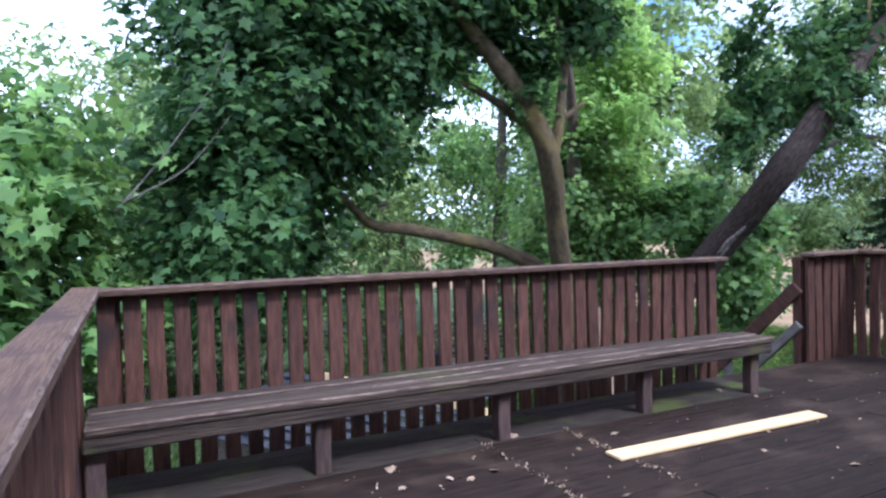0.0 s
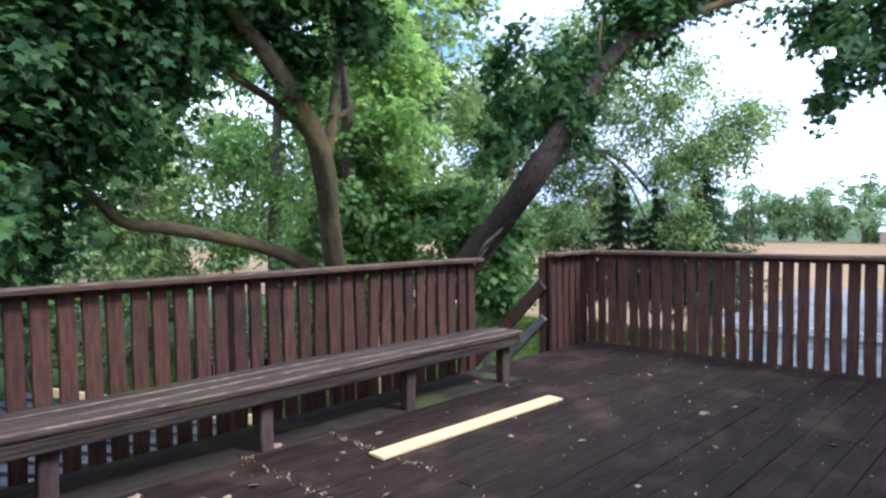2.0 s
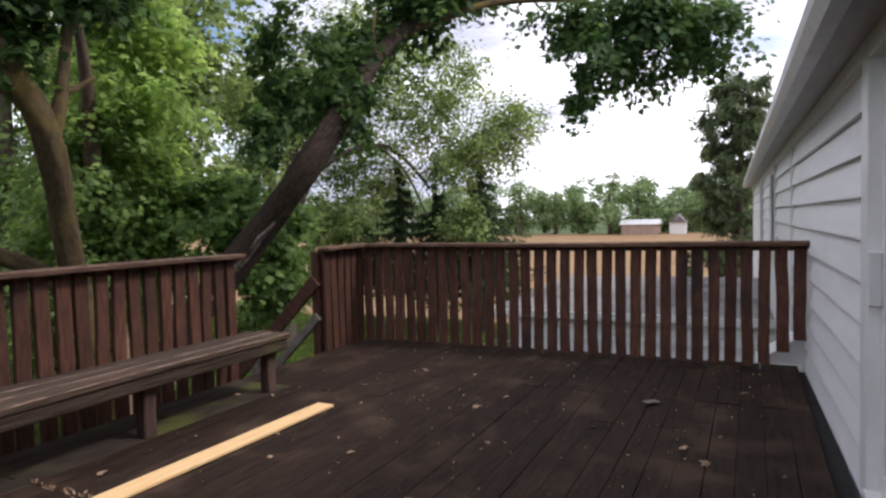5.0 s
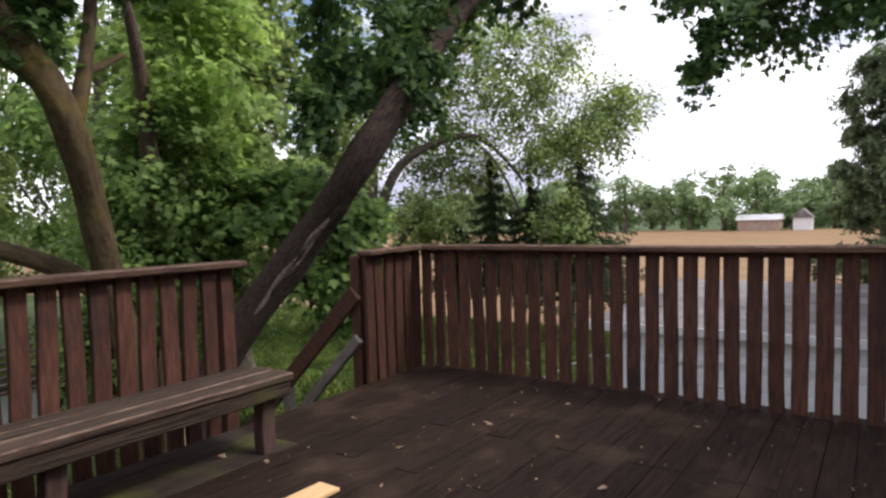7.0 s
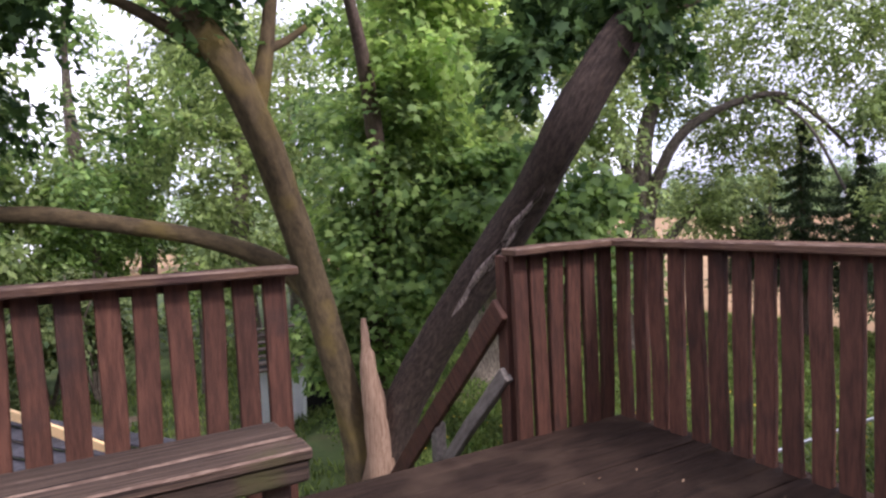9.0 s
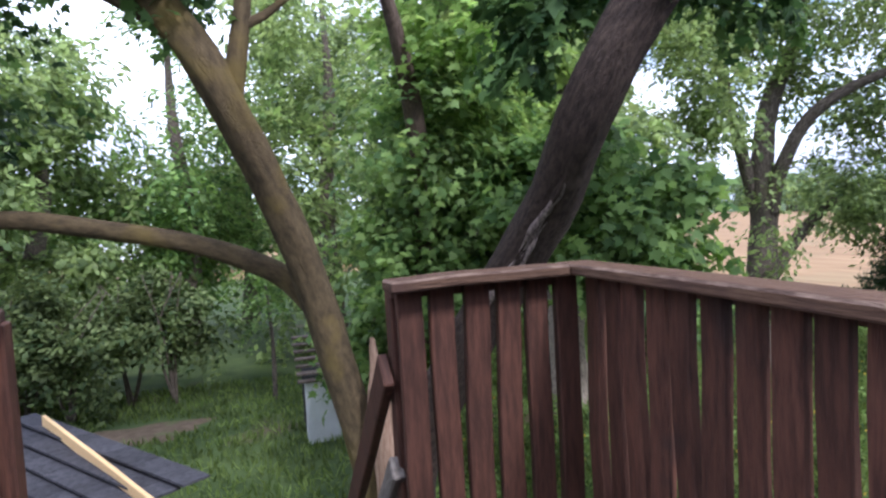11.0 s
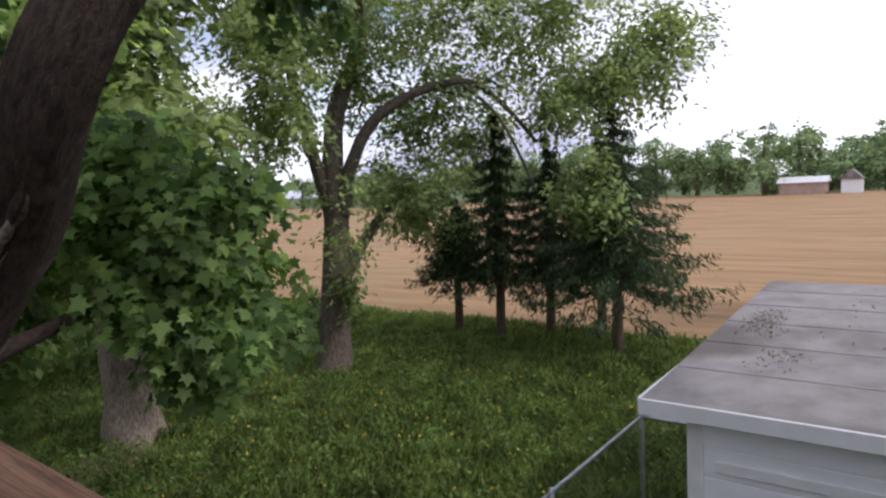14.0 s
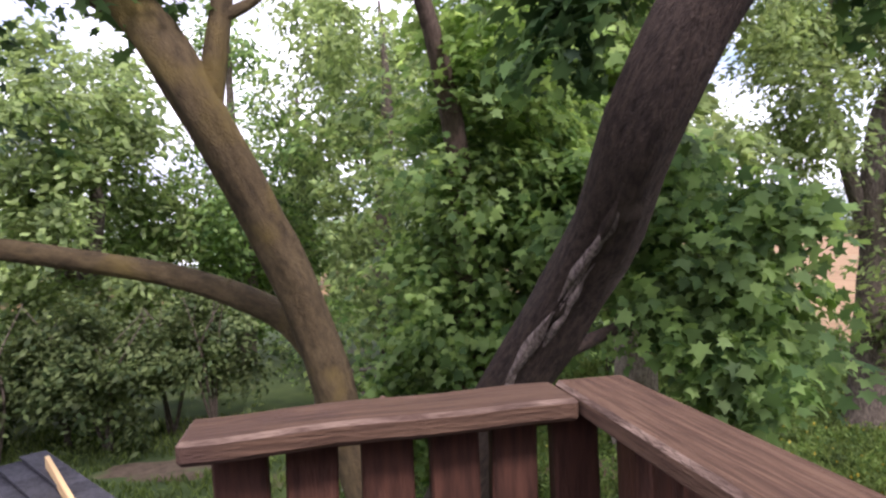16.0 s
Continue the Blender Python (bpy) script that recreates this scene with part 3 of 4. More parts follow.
slanted("handrail", (8.14, 5.72, 0.74), (8.14, 8.35, -1.85), 0.04, 0.14, M_BOARD, stair)
slanted("lower_rail", (8.17, 5.71, 0.36), (8.17, 6.56, -0.47), 0.05, 0.09, M_GREY, stair, "bare grey rail")
place("rail_post", board_mesh("rail_post", 0.08, 0.08, 2.45, M_GREY, 4, 0.006, 0.004), stair, pose(8.17, 6.58, -1.37))
for x in (7.0, 8.1):
    slanted("stringer", (x, 5.72, -0.22), (x, 8.6, -2.55), 0.045, 0.24, M_RAILOLD, stair)
for i in range(11):
    place("tread", board_mesh("tread", 1.08, 0.26, 0.04, M_RAILOLD, 80 + i, 0.006, 0.003), stair, pose(7.55, 5.84 + i * 0.255, -0.21 - i * 0.208))

# ---- the house ----
HOUSE_TURN = pose(7.5, 1.21, 0, 0, 0, 1.4) @ pose(-7.5, -1.20, 0)
house = empty("house", "white clapboard house with low eave along the deck", "house")
house.matrix_basis = HOUSE_TURN
part("wall", box(-6, 3.65, -4, Y0 - 0.03, GROUND, 2.30, 0), M_SIDING, house)
part("wall", box(6.23, 24, -4, Y0 - 0.03, GROUND, 2.30, 0), M_SIDING, house)
part("wall", box(3.65, 6.23, -4, Y0 - 0.03, 2.06, 2.30, 0), M_SIDING, house)
part("wall", box(3.65, 6.23, -4, Y0 - 0.03, GROUND, 0.06, 0), M_SIDING, house)
part("back_wall", box(3.65, 6.23, -4, -3.8, 0.06, 2.06, 0), M_DARK, house)


def siding_strip(x0, x1, z0, h):
    bm = bmesh.new()
    y = Y0 - 0.028
    prof = [(y, z0), (y + 0.034, z0), (y + 0.034, z0 + 0.012), (y + 0.002, z0 + h)]
    a = [bm.verts.new((x0, p, z)) for p, z in prof]
    b = [bm.verts.new((x1, p, z)) for p, z in prof]
    for i in range(3):
        bm.faces.new((a[i], b[i], b[i + 1], a[i + 1]))
    bm.faces.new(a)
    bm.faces.new(b[::-1])
    return bm


z = -2.3
while z < 2.05:
    h = min(0.205, 2.1 - z)
    for a, b in ((6.33, 10.40), (10.50, 13.2), (14.3, 17.2), (18.3, 23.9), (-5.9, 3.53)):
        if a < 9 or z > -2.4:
            part("siding", siding_strip(a, b, z, h), M_SIDING, house)
    z += 0.205
for x in (10.45, 23.95):
    part("corner_board", box(x - 0.05, x + 0.05, Y0 - 0.03, Y0 + 0.012, GROUND, 2.1), M_TRIM, house)
for a, b in ((13.2, 14.3), (17.2, 18.3)):
    win = part("window", box(a + 0.08, b - 0.08, Y0 - 0.02, Y0 - 0.01, 0.75, 1.9, 0), M_DARK, house)
    for q in ((a, a + 0.09, 0.55, 2.05), (b - 0.09, b, 0.55, 2.05), (a + 0.09, b - 0.09, 1.9, 2.05), (a + 0.09, b - 0.09, 0.55, 0.72)):
        part("window_frame", box(q[0], q[1], Y0 - 0.03, Y0 + 0.02, q[2], q[3]), M_TRIM, win)
    part("wall", box(a, b, Y0 - 0.028, Y0 - 0.004, GROUND, 0.55, 0), M_SIDING, house)

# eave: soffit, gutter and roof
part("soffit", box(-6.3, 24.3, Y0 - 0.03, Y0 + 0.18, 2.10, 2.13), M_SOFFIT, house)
part("frieze", box(-6, 24, Y0 - 0.03, Y0 + 0.02, 2.02, 2.10), M_TRIM, house)
bm = bmesh.new()
prof = [(0.18, 2.18), (0.18, 2.07), (0.25, 2.07), (0.285, 2.12), (0.29, 2.18), (0.275, 2.18), (0.27, 2.13), (0.245, 2.085), (0.195, 2.085), (0.195, 2.18)]
ga = [bm.verts.new((-6.3, Y0 + p, q)) for p, q in prof]
gc = [bm.verts.new((24.3, Y0 + p, q)) for p, q in prof]
for i in range(10):
    bm.faces.new((ga[i], gc[i], gc[(i + 1) % 10], ga[(i + 1) % 10]))
part("gutter", bm, M_TRIM, house, "white metal gutter")
# roof slope is never in view; ridge height chosen to shade the deck
bm = bmesh.new()
vs = [bm.verts.new(c) for c in ((-6.3, Y0 + 0.22, 2.21), (24.3, Y0 + 0.22, 2.21), (24.3, -3.8, 5.2), (-6.3, -3.8, 5.2), (-6.3, Y0 + 0.22, 2.185), (24.3, Y0 + 0.22, 2.185), (24.3, -3.8, 5.16), (-6.3, -3.8, 5.16))]
for f in ((0, 1, 2, 3), (7, 6, 5, 4), (0, 4, 5, 1), (1, 5, 6, 2), (2, 6, 7, 3), (3, 7, 4, 0)):
    bm.faces.new([vs[i] for i in f])
part("roof", bm, M_SHINGLE, house)

# sliding door
door = empty("door_1", "white framed sliding glass door standing beside the deck", "door", kind="structure")
door.matrix_basis = HOUSE_TURN
for q in ((6.16, 6.32, 0.02, 2.10), (3.54, 3.68, 0.02, 2.10)):
    part("casing", box(q[0], q[1], Y0 - 0.06, Y0 + 0.022, q[2], q[3], 0.006), M_TRIM, door)
part("casing", box(3.68, 6.16, Y0 - 0.06, Y0 + 0.022, 2.0, 2.10, 0.006), M_TRIM, door)
part("sill", box(3.68, 6.18, Y0 - 0.10, Y0 + 0.03, 0.008, 0.06, 0.006), M_TRIM, door)
for a, b, y in ((3.68, 4.96, Y0 - 0.07), (4.88, 6.16, Y0 - 0.03)):
    sash = part("sash", box(a, a + 0.07, y - 0.03, y, 0.06, 2.0), M_TRIM, door)
    part("stile", box(b - 0.07, b, y - 0.03, y, 0.06, 2.0), M_TRIM, sash)
    part("rail", box(a + 0.07, b - 0.07, y - 0.03, y, 0.06, 0.16), M_TRIM, sash)
    part("rail", box(a + 0.07, b - 0.07, y - 0.03, y, 1.93, 2.0), M_TRIM, sash)
    part("pane", box(a + 0.07, b - 0.07, y - 0.018, y - 0.012, 0.16, 1.93, 0), M_GLASS, sash)
part("handle", box(6.10, 6.13, Y0 - 0.03, Y0 + 0.03, 0.9, 1.15, 0.008), M_TRIM, door)

# sloped white cover beside the house, under the cut boards
bm = bmesh.new()
vs = [bm.verts.new(c) for c in ((9.06, 1.20, 0.0), (9.06, 1.63, 0.0), (9.06, 1.20, 0.31), (9.5, 1.20, 0.0), (9.5, 1.63, 0.0), (9.5, 1.20, 0.31))]
for f in ((0, 1, 2), (5, 4, 3), (1, 4, 5, 2), (0, 3, 4, 1), (0, 2, 5, 3)):
    bm.faces.new([vs[i] for i in f])
tagged(part("flashing_cover", bm, M_TRIM), "sloping white metal cover against the house wall", "cover")

# ---- the shed ----
shed = empty("shed", "white low shed with a stained grey roof", "shed")
SX, SY, SZ = 13.55, 5.55, -0.36
part("wall", box(SX, SX + 5.2, -1.2, SY, GROUND - 0.05, SZ - 0.02, 0), M_SIDING, shed)
bm = bmesh.new()
vs = [bm.verts.new(c) for c in ((13.36, 5.86, -0.27), (13.36, -1.5, -0.27), (18.6, -1.5, -0.12), (18.6, 5.86, -0.12), (13.36, 5.86, -0.31), (13.36, -1.5, -0.31), (18.6, -1.5, -0.2), (18.6, 5.86, -0.2))]
for f in ((0, 3, 2, 1), (4, 5, 6, 7), (0, 1, 5, 4), (1, 2, 6, 5), (2, 3, 7, 6), (3, 0, 4, 7)):
    bm.faces.new([vs[i] for i in f])
part("roof", bm, M_ROOF, shed, "stained grey roof with moss and twigs")
part("fascia", box(13.33, 13.355, -1.5, 5.87, -0.385, -0.262, 0.004), M_TRIM, shed)
part("fascia", box(13.36, 18.6, 5.865, 5.885, -0.385, -0.262, 0.004), M_TRIM, shed)
part("soffit", box(13.37, 18.5, SY, 5.86, -0.40, -0.385, 0), M_TRIM, shed)
part("soffit", box(13.37, SX, -1.4, SY, -0.40, -0.385, 0), M_TRIM, shed)
for k in range(9):
    z0 = GROUND + 0.1 + k * 0.235
    part("siding", box(SX - 0.018, SX - 0.002, -1.2, SY - 0.1, z0, z0 + 0.222, 0.006), M_SIDING, shed)
for k in range(1, 6):
    x = 13.36 + k * 0.9
    part("seam", box(x - 0.012, x + 0.012, -1.5, 5.85, -0.27 + k * 0.0258 - 0.004, -0.27 + k * 0.0258 + 0.007, 0.003), M_ROOF, shed)
part("corner_board", box(SX - 0.02, SX + 0.1, SY - 0.1, SY + 0.02, GROUND, -0.4), M_TRIM, shed)
part("door_trim", box(SX - 0.045, SX - 0.018, 1.2, 5.36, -0.80, -0.72), M_TRIM, shed)

moss_rng = np.random.default_rng(6)
spots_on_roof = np.concatenate([np.stack([moss_rng.normal(cx, sx, n), np.minimum(moss_rng.normal(cy, sy, n), 5.8), np.zeros(n)], 1)
                                for cx, cy, sx, sy, n in ((16.1, 5.5, 0.34, 0.10, 260), (15.5, 5.35, 0.35, 0.06, 50), (14.8, 5.15, 0.2, 0.10, 90), (16.6, 4.6, 0.6, 0.3, 40))])
spots_on_roof[:, 2] = -0.262 + (spots_on_roof[:, 0] - 13.36) * 0.0286
tagged(new("roof_litter", leaf_mesh("roof_litter", spots_on_roof, STRIP, 0.045, M_MOSS, 7, curl=0.1)), "dark moss and twigs lying on the shed roof", "leaf litter", kind="stuff")

# chain-link fence beside the shed
fence = empty("chain_link_fence", "low galvanised chain-link fence beside the shed", "fence")
FP = [(13.5, 6.73), (15.66, 6.70), (15.70, 5.7)]
for x, y in FP[:2]:
    part("post", tube([(x, y, GROUND - 0.05, 0.028), (x, y, -1.26, 0.028)], 8, rough=0), M_STEEL, fence)
for a, b in ((FP[0], FP[1]), (FP[1], FP[2]), ((10.2, 6.78), FP[0])):
    part("top_rail", tube([(*a, -1.3, 0.02), (*b, -1.3, 0.02)], 8, rough=0), M_STEEL, fence)
    bm = bmesh.new()
    length = math.dist(a, b)
    k = int((length + 1.3) / 0.075)
    dx, dy = (b[0] - a[0]) / length, (b[1] - a[1]) / length
    for sgn in (1, -1):
        for i in range(k):
            s0 = i * 0.075 - (1.3 if sgn > 0 else 0)
            pts = []
            for s, zz in ((s0, 0.0), (s0 + sgn * 1.3, 1.3)):
                pts.append([s, zz])
            (sa, za), (sb, zb) = pts
            lo, hi = (sa, sb) if sa < sb else (sb, sa)
            if hi < 0 or lo > length:
                continue
            def cut(s):
                s2 = min(max(s, 0), length)
                return s2, za + (zb - za) * (s2 - sa) / (sb - sa)
            (s1, z1), (s2, z2) = cut(sa), cut(sb)
            w = 0.0016
            q = [(s1, z1 - w), (s1, z1 + w), (s2, z2 + w), (s2, z2 - w)]
            bm.faces.new([bm.verts.new((a[0] + dx * s, a[1] + dy * s + 0.002 * sgn, GROUND + zz)) for s, zz in q])
    part("mesh", bm, M_STEEL, fence, "fine diamond wire mesh")

# ---- the white dog house and the low dark roof ----
dog = empty("dog_house", "white wooden dog house with brown shingle roof on the lawn", "dog house")
DX0, DX1, DY = 8.62, 10.36, 14.6
for a, b in ((DX0, DX0 + 0.1), (9.53, 9.61), (DX1 - 0.1, DX1)):
    part("post", box(a, b, DY, DY + 0.08, GROUND, -1.48), M_TRIM, dog)
part("wall", box(DX0 + 0.1, 9.53, DY + 0.02, DY + 0.06, GROUND, -1.48, 0), M_TRIM, dog)
part("lintel", box(9.61, DX1 - 0.1, DY + 0.01, DY + 0.07, -1.56, -1.48), M_TRIM, dog)
# solid near-black block in place of the shade behind the doorway
part("inside", box(DX0 + 0.05, DX1 - 0.05, DY + 0.25, DY + 1.2, GROUND, -1.5, 0), M_DARK, dog)
for i in range(7):
    part("roof_strip", box(DX0 - 0.12, DX1 + 0.12, DY - 0.12 + i * 0.13, DY + 0.05 + i * 0.13, -1.47 + i * 0.105, -1.43 + i * 0.105, 0.004), M_SHINGLE_B, dog)

hut = empty("kennel", "low kennel with a black shingle roof", "kennel")
hut.matrix_basis = pose(5.53, 10.65, 0, 0, 0, -55)
part("wall", box(-2.6, 1.2, -0.95, 0.95, GROUND, -1.76, 0), M_RAILOLD, hut)
for i in range(9):
    for k in range(13):
        u = -2.9 + k * 0.33 - (0.16 if i % 2 else 0)
        part("shingle", box(max(u, -2.9), min(u + 0.322, 1.35), -1.15 + i * 0.25, -0.85 + i * 0.25, -1.72 + i * 0.062, -1.69 + i * 0.062, 0.003), M_SHINGLE, hut)
ridge = slanted("loose_board", (5.1, 12.95, -1.13), (6.85, 9.7, -1.30), 0.05, 0.14, M_NEW, None)
tagged(ridge, "yellow wooden board lying along the black kennel roof", "board")

# ---- trees ----
maple = empty("maple_tree", "large twin-trunked maple leaning over the deck", "tree", at=(9.1, 9.9, GROUND))


def trunk_part(name, pts, parent, material, sides=14, label="", seed=1, rough=0.06):
    ob = part(name, tube(pts, sides, rough=rough, seed=seed), material, None, label)
    ob.parent = parent
    ob.matrix_parent_inverse = parent.matrix_basis.inverted()
    return ob


def crown_part(name, blobs, parent, material, seed, **more):
    ob = crown(name, blobs, None, material, seed, **more)
    ob.parent = parent
    ob.matrix_parent_inverse = parent.matrix_basis.inverted()
    return ob


trunk_part("trunk", [(9.0, 9.95, GROUND - 0.1, 0.36), (8.86, 9.92, -1.5, 0.19), (8.46, 9.88, 0.25, 0.17), (8.09, 9.6, 1.35, 0.16), (7.62, 9.12, 2.4, 0.16), (7.22, 9.05, 3.05, 0.14), (6.65, 9.0, 3.7, 0.11), (5.9, 9.0, 4.4, 0.07)], maple, M_BARK, 18, rough=0.08)
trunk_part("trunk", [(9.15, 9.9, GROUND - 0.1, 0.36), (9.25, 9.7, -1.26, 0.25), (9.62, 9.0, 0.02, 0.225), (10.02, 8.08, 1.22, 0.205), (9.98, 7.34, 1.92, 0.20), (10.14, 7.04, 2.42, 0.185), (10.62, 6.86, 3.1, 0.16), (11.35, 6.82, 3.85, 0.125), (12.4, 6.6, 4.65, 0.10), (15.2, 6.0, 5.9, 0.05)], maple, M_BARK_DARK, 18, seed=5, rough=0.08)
trunk_part("limb", [(8.42, 9.9, 0.35, 0.12), (8.02, 10.1, 0.80, 0.12), (7.15, 10.2, 1.16, 0.10), (5.9, 10.3, 1.42, 0.09), (5.3, 10.2, 1.5, 0.075), (4.8, 10.0, 1.88, 0.05), (3.6, 9.6, 2.6, 0.03)], maple, M_BARK, 10)
trunk_part("limb", [(7.68, 9.2, 2.25, 0.10), (7.76, 9.12, 2.7, 0.085), (7.84, 9.1, 3.2, 0.07), (7.95, 9.1, 4.2, 0.06), (8.0, 9.1, 5.4, 0.04)], maple, M_BARK, 10)
trunk_part("limb", [(7.80, 9.1, 2.95, 0.05), (8.0, 9.1, 3.05, 0.04), (8.2, 9.05, 3.2, 0.032)], maple, M_BARK, 8)
trunk_part("limb", [(7.55, 9.1, 2.55, 0.06), (7.0, 9.3, 3.1, 0.06), (6.0, 9.4, 3.6, 0.045), (4.6, 9.2, 4.2, 0.03)], maple, M_BARK, 8)
trunk_part("limb", [(12.0, 6.75, 4.35, 0.08), (13.2, 5.6, 5.0, 0.06), (14.0, 4.2, 5.0, 0.04), (14.2, 3.2, 4.5, 0.02)], maple, M_BARK, 8)
trunk_part("limb", [(10.6, 6.9, 3.05, 0.09), (11.4, 7.4, 3.25, 0.07), (12.4, 7.7, 3.6, 0.045), (13.4, 7.8, 4.2, 0.02)], maple, M_BARK, 8)
trunk_part("limb", [(11.3, 6.84, 3.8, 0.05), (11.2, 6.8, 4.2, 0.03), (11.3, 6.8, 4.6, 0.012)], maple, M_BARK, 6)
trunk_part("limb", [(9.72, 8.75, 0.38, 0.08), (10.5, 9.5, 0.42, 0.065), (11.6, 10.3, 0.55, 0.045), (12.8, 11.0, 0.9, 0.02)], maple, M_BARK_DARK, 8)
trunk_part("broken_stub", [(8.98, 9.66, -2.3, 0.19), (8.97, 9.62, -1.5, 0.165), (8.94, 9.60, -0.8, 0.135), (8.90, 9.6, -0.36, 0.10), (8.87, 9.6, -0.22, 0.055), (8.86, 9.6, 0.0, 0.034), (8.86, 9.6, 0.12, 0.018)], maple, M_SPLIT, 9, "orange split heartwood stub", rough=0.3)
SCAR = [Vector(c) for c in ((9.50, 8.80, 0.02), (9.64, 8.52, 0.42), (9.79, 8.22, 0.80), (9.90, 7.98, 1.10), (9.935, 7.66, 1.38), (9.94, 7.40, 1.64), (9.95, 7.24, 1.80))]
sr = random.Random(12)
for k in range(15):
    a = sr.uniform(0, 4.6)
    run = sr.uniform(0.6, 1.5)
    off = Vector((sr.uniform(-0.05, 0.05), sr.uniform(0.005, 0.03), sr.uniform(-0.01, 0.03)))
    line = []
    for q in range(5):
        u = min(a + run * q / 4, 5.99)
        p = SCAR[int(u)].lerp(SCAR[int(u) + 1], u % 1) + off + Vector((sr.uniform(-.008, .008), sr.uniform(-.008, .008), 0))
        line.append((*p, (0.005, 0.024, 0.031, 0.022, 0.005)[q] * sr.uniform(0.7, 1.3)))
    pale = k % 5 != 2
    trunk_part("bark_scar" if pale else "bark_flap", line, maple, M_SCAR if pale else M_BARK_DARK, 7, "pale bare splinter of the scar" if pale else "loose dark strip of bark", rough=0.5, seed=k)

crown_part("crown", [
    (3.7, 9.6, 3.6, 1.3, 1.4, 1.7, 7500), (3.2, 9.0, 2.0, 0.9, 1.1, 1.3, 3600), (4.7, 9.6, 4.6, 1.5, 1.5, 1.4, 6500), (4.3, 9.9, 2.5, 1.2, 1.1, 1.0, 4000),
    (6.3, 9.4, 5.1, 1.7, 1.5, 0.9, 5200), (7.8, 9.5, 5.4, 1.6, 1.5, 0.9, 4600), (5.3, 9.2, 3.6, 0.8, 0.9, 0.7, 1700), (3.6, 10.2, 0.9, 1.2, 1.0, 0.7, 1900), (7.0, 9.3, 3.9, 0.5, 0.5, 0.5, 420), (7.3, 9.0, 3.5, 0.45, 0.5, 0.5, 500), (8.4, 9.2, 4.5, 0.6, 0.6, 0.6, 700), (6.2, 9.8, 4.3, 0.7, 0.6, 0.8, 1100)],
    maple, L_MAPLE, 11, size=0.098, dense=1.7)
crown_part("crown", [
    (10.9, 7.3, 3.35, 0.5, 0.5, 0.5, 600), (11.4, 7.3, 4.1, 0.8, 0.7, 0.55, 1100), (10.4, 7.6, 4.0, 0.5, 0.5, 0.5, 400), (9.78, 7.75, 2.7, 0.3, 0.3, 0.42, 420), (9.95, 7.5, 3.25, 0.4, 0.35, 0.4, 480), (10.4, 6.9, 3.3, 0.45, 0.32, 0.32, 420), (11.9, 7.8, 3.2, 0.5, 0.5, 0.4, 420), (12.4, 6.8, 5.0, 1.0, 0.8, 0.6, 1680), (13.6, 6.4, 5.7, 1.2, 0.9, 0.6, 1680),
    (14.0, 3.6, 4.5, 1.0, 1.3, 0.95, 3220), (13.2, 4.1, 3.65, 0.3, 0.35, 0.4, 280), (13.35, 4.3, 3.15, 0.2, 0.22, 0.3, 110), (13.0, 3.85, 3.95, 0.38, 0.3, 0.28, 240), (14.8, 2.2, 4.3, 0.7, 0.6, 0.6, 979)],
    maple, L_MAPLE, 12, size=0.094, dense=1.5)
# low boughs of the same maple, sunlight painted in with the brighter leaf colour
crown_part("crown", [
    (11.6, 9.8, 0.9, 0.7, 0.7, 0.6, 1300), (12.15, 9.7, 0.75, 0.72, 0.7, 0.5, 1350), (12.4, 10.0, 0.3, 0.7, 0.55, 0.42, 1000), (12.1, 9.6, 0.05, 0.5, 0.42, 0.3, 450), (11.6, 10.6, 1.7, 1.0, 1.0, 0.6, 1700), (12.0, 9.2, 0.25, 0.4, 0.4, 0.35, 400), (12.3, 9.5, 1.4, 0.55, 0.5, 0.35, 650)],
    maple, L_BRIGHT, 13, size=0.112, dense=1.5)

mid_tree = empty("dense_maple", "dense young maple with dark trunk behind the twin maple", "tree", at=(10.2, 12.4, GROUND))
trunk_part("trunk", [(10.3, 12.5, GROUND - 0.1, 0.24), (10.2, 12.2, -0.5, 0.2), (10.15, 11.9, 1.5, 0.16), (9.9, 11.5, 3.0, 0.12), (9.4, 11.0, 4.4, 0.07), (8.9, 10.8, 5.5, 0.03)], mid_tree, M_DARKBARK)
crown_part("crown", [(10.2, 12.0, 0.3, 1.2, 1.1, 1.5, 4200), (10.4, 11.9, 2.4, 1.4, 1.2, 1.2, 4000), (9.6, 12.4, -0.9, 0.8, 0.7, 0.8, 1200), (11.6, 12.4, 1.2, 0.9, 0.9, 1.2, 1700)], mid_tree, L_MID, 21, size=0.102, dense=1.5)
# top of the same crown, its backlit look carried by the leaf colour
crown_part("crown", [(10.9, 12.0, 4.2, 1.4, 1.3, 1.2, 2600), (10.4, 12.2, 5.8, 1.6, 1.4, 1.4, 3200), (12.0, 12.6, 3.4, 1.0, 0.9, 1.2, 1500), (11.6, 12.6, 5.4, 1.1, 1.0, 1.2, 1500)], mid_tree, L_TOP, 22, size=0.115, label="upper leaves with backlight put into their colour")

young = empty("young_maple", "bright green young maple at the deck end", "tree", at=(0.6, 8.9, GROUND))
trunk_part("trunk", [(0.6, 8.9, GROUND - 0.1, 0.1), (0.7, 8.8, 0.0, 0.08), (0.9, 8.6, 2.0, 0.05), (1.0, 8.5, 3.6, 0.02)], young, M_BARK2, 8)
crown_part("crown", [(1.0, 8.4, 1.7, 1.2, 1.0, 1.3, 4600), (1.4, 8.5, 0.6, 0.9, 0.8, 0.8, 1500), (0.2, 8.0, 0.4, 1.2, 1.0, 0.9, 1700), (-0.4, 8.8, 1.7, 1.2, 1.0, 1.3, 2200)], young, L_BRIGHT, 31, size=0.105, dense=1.6)
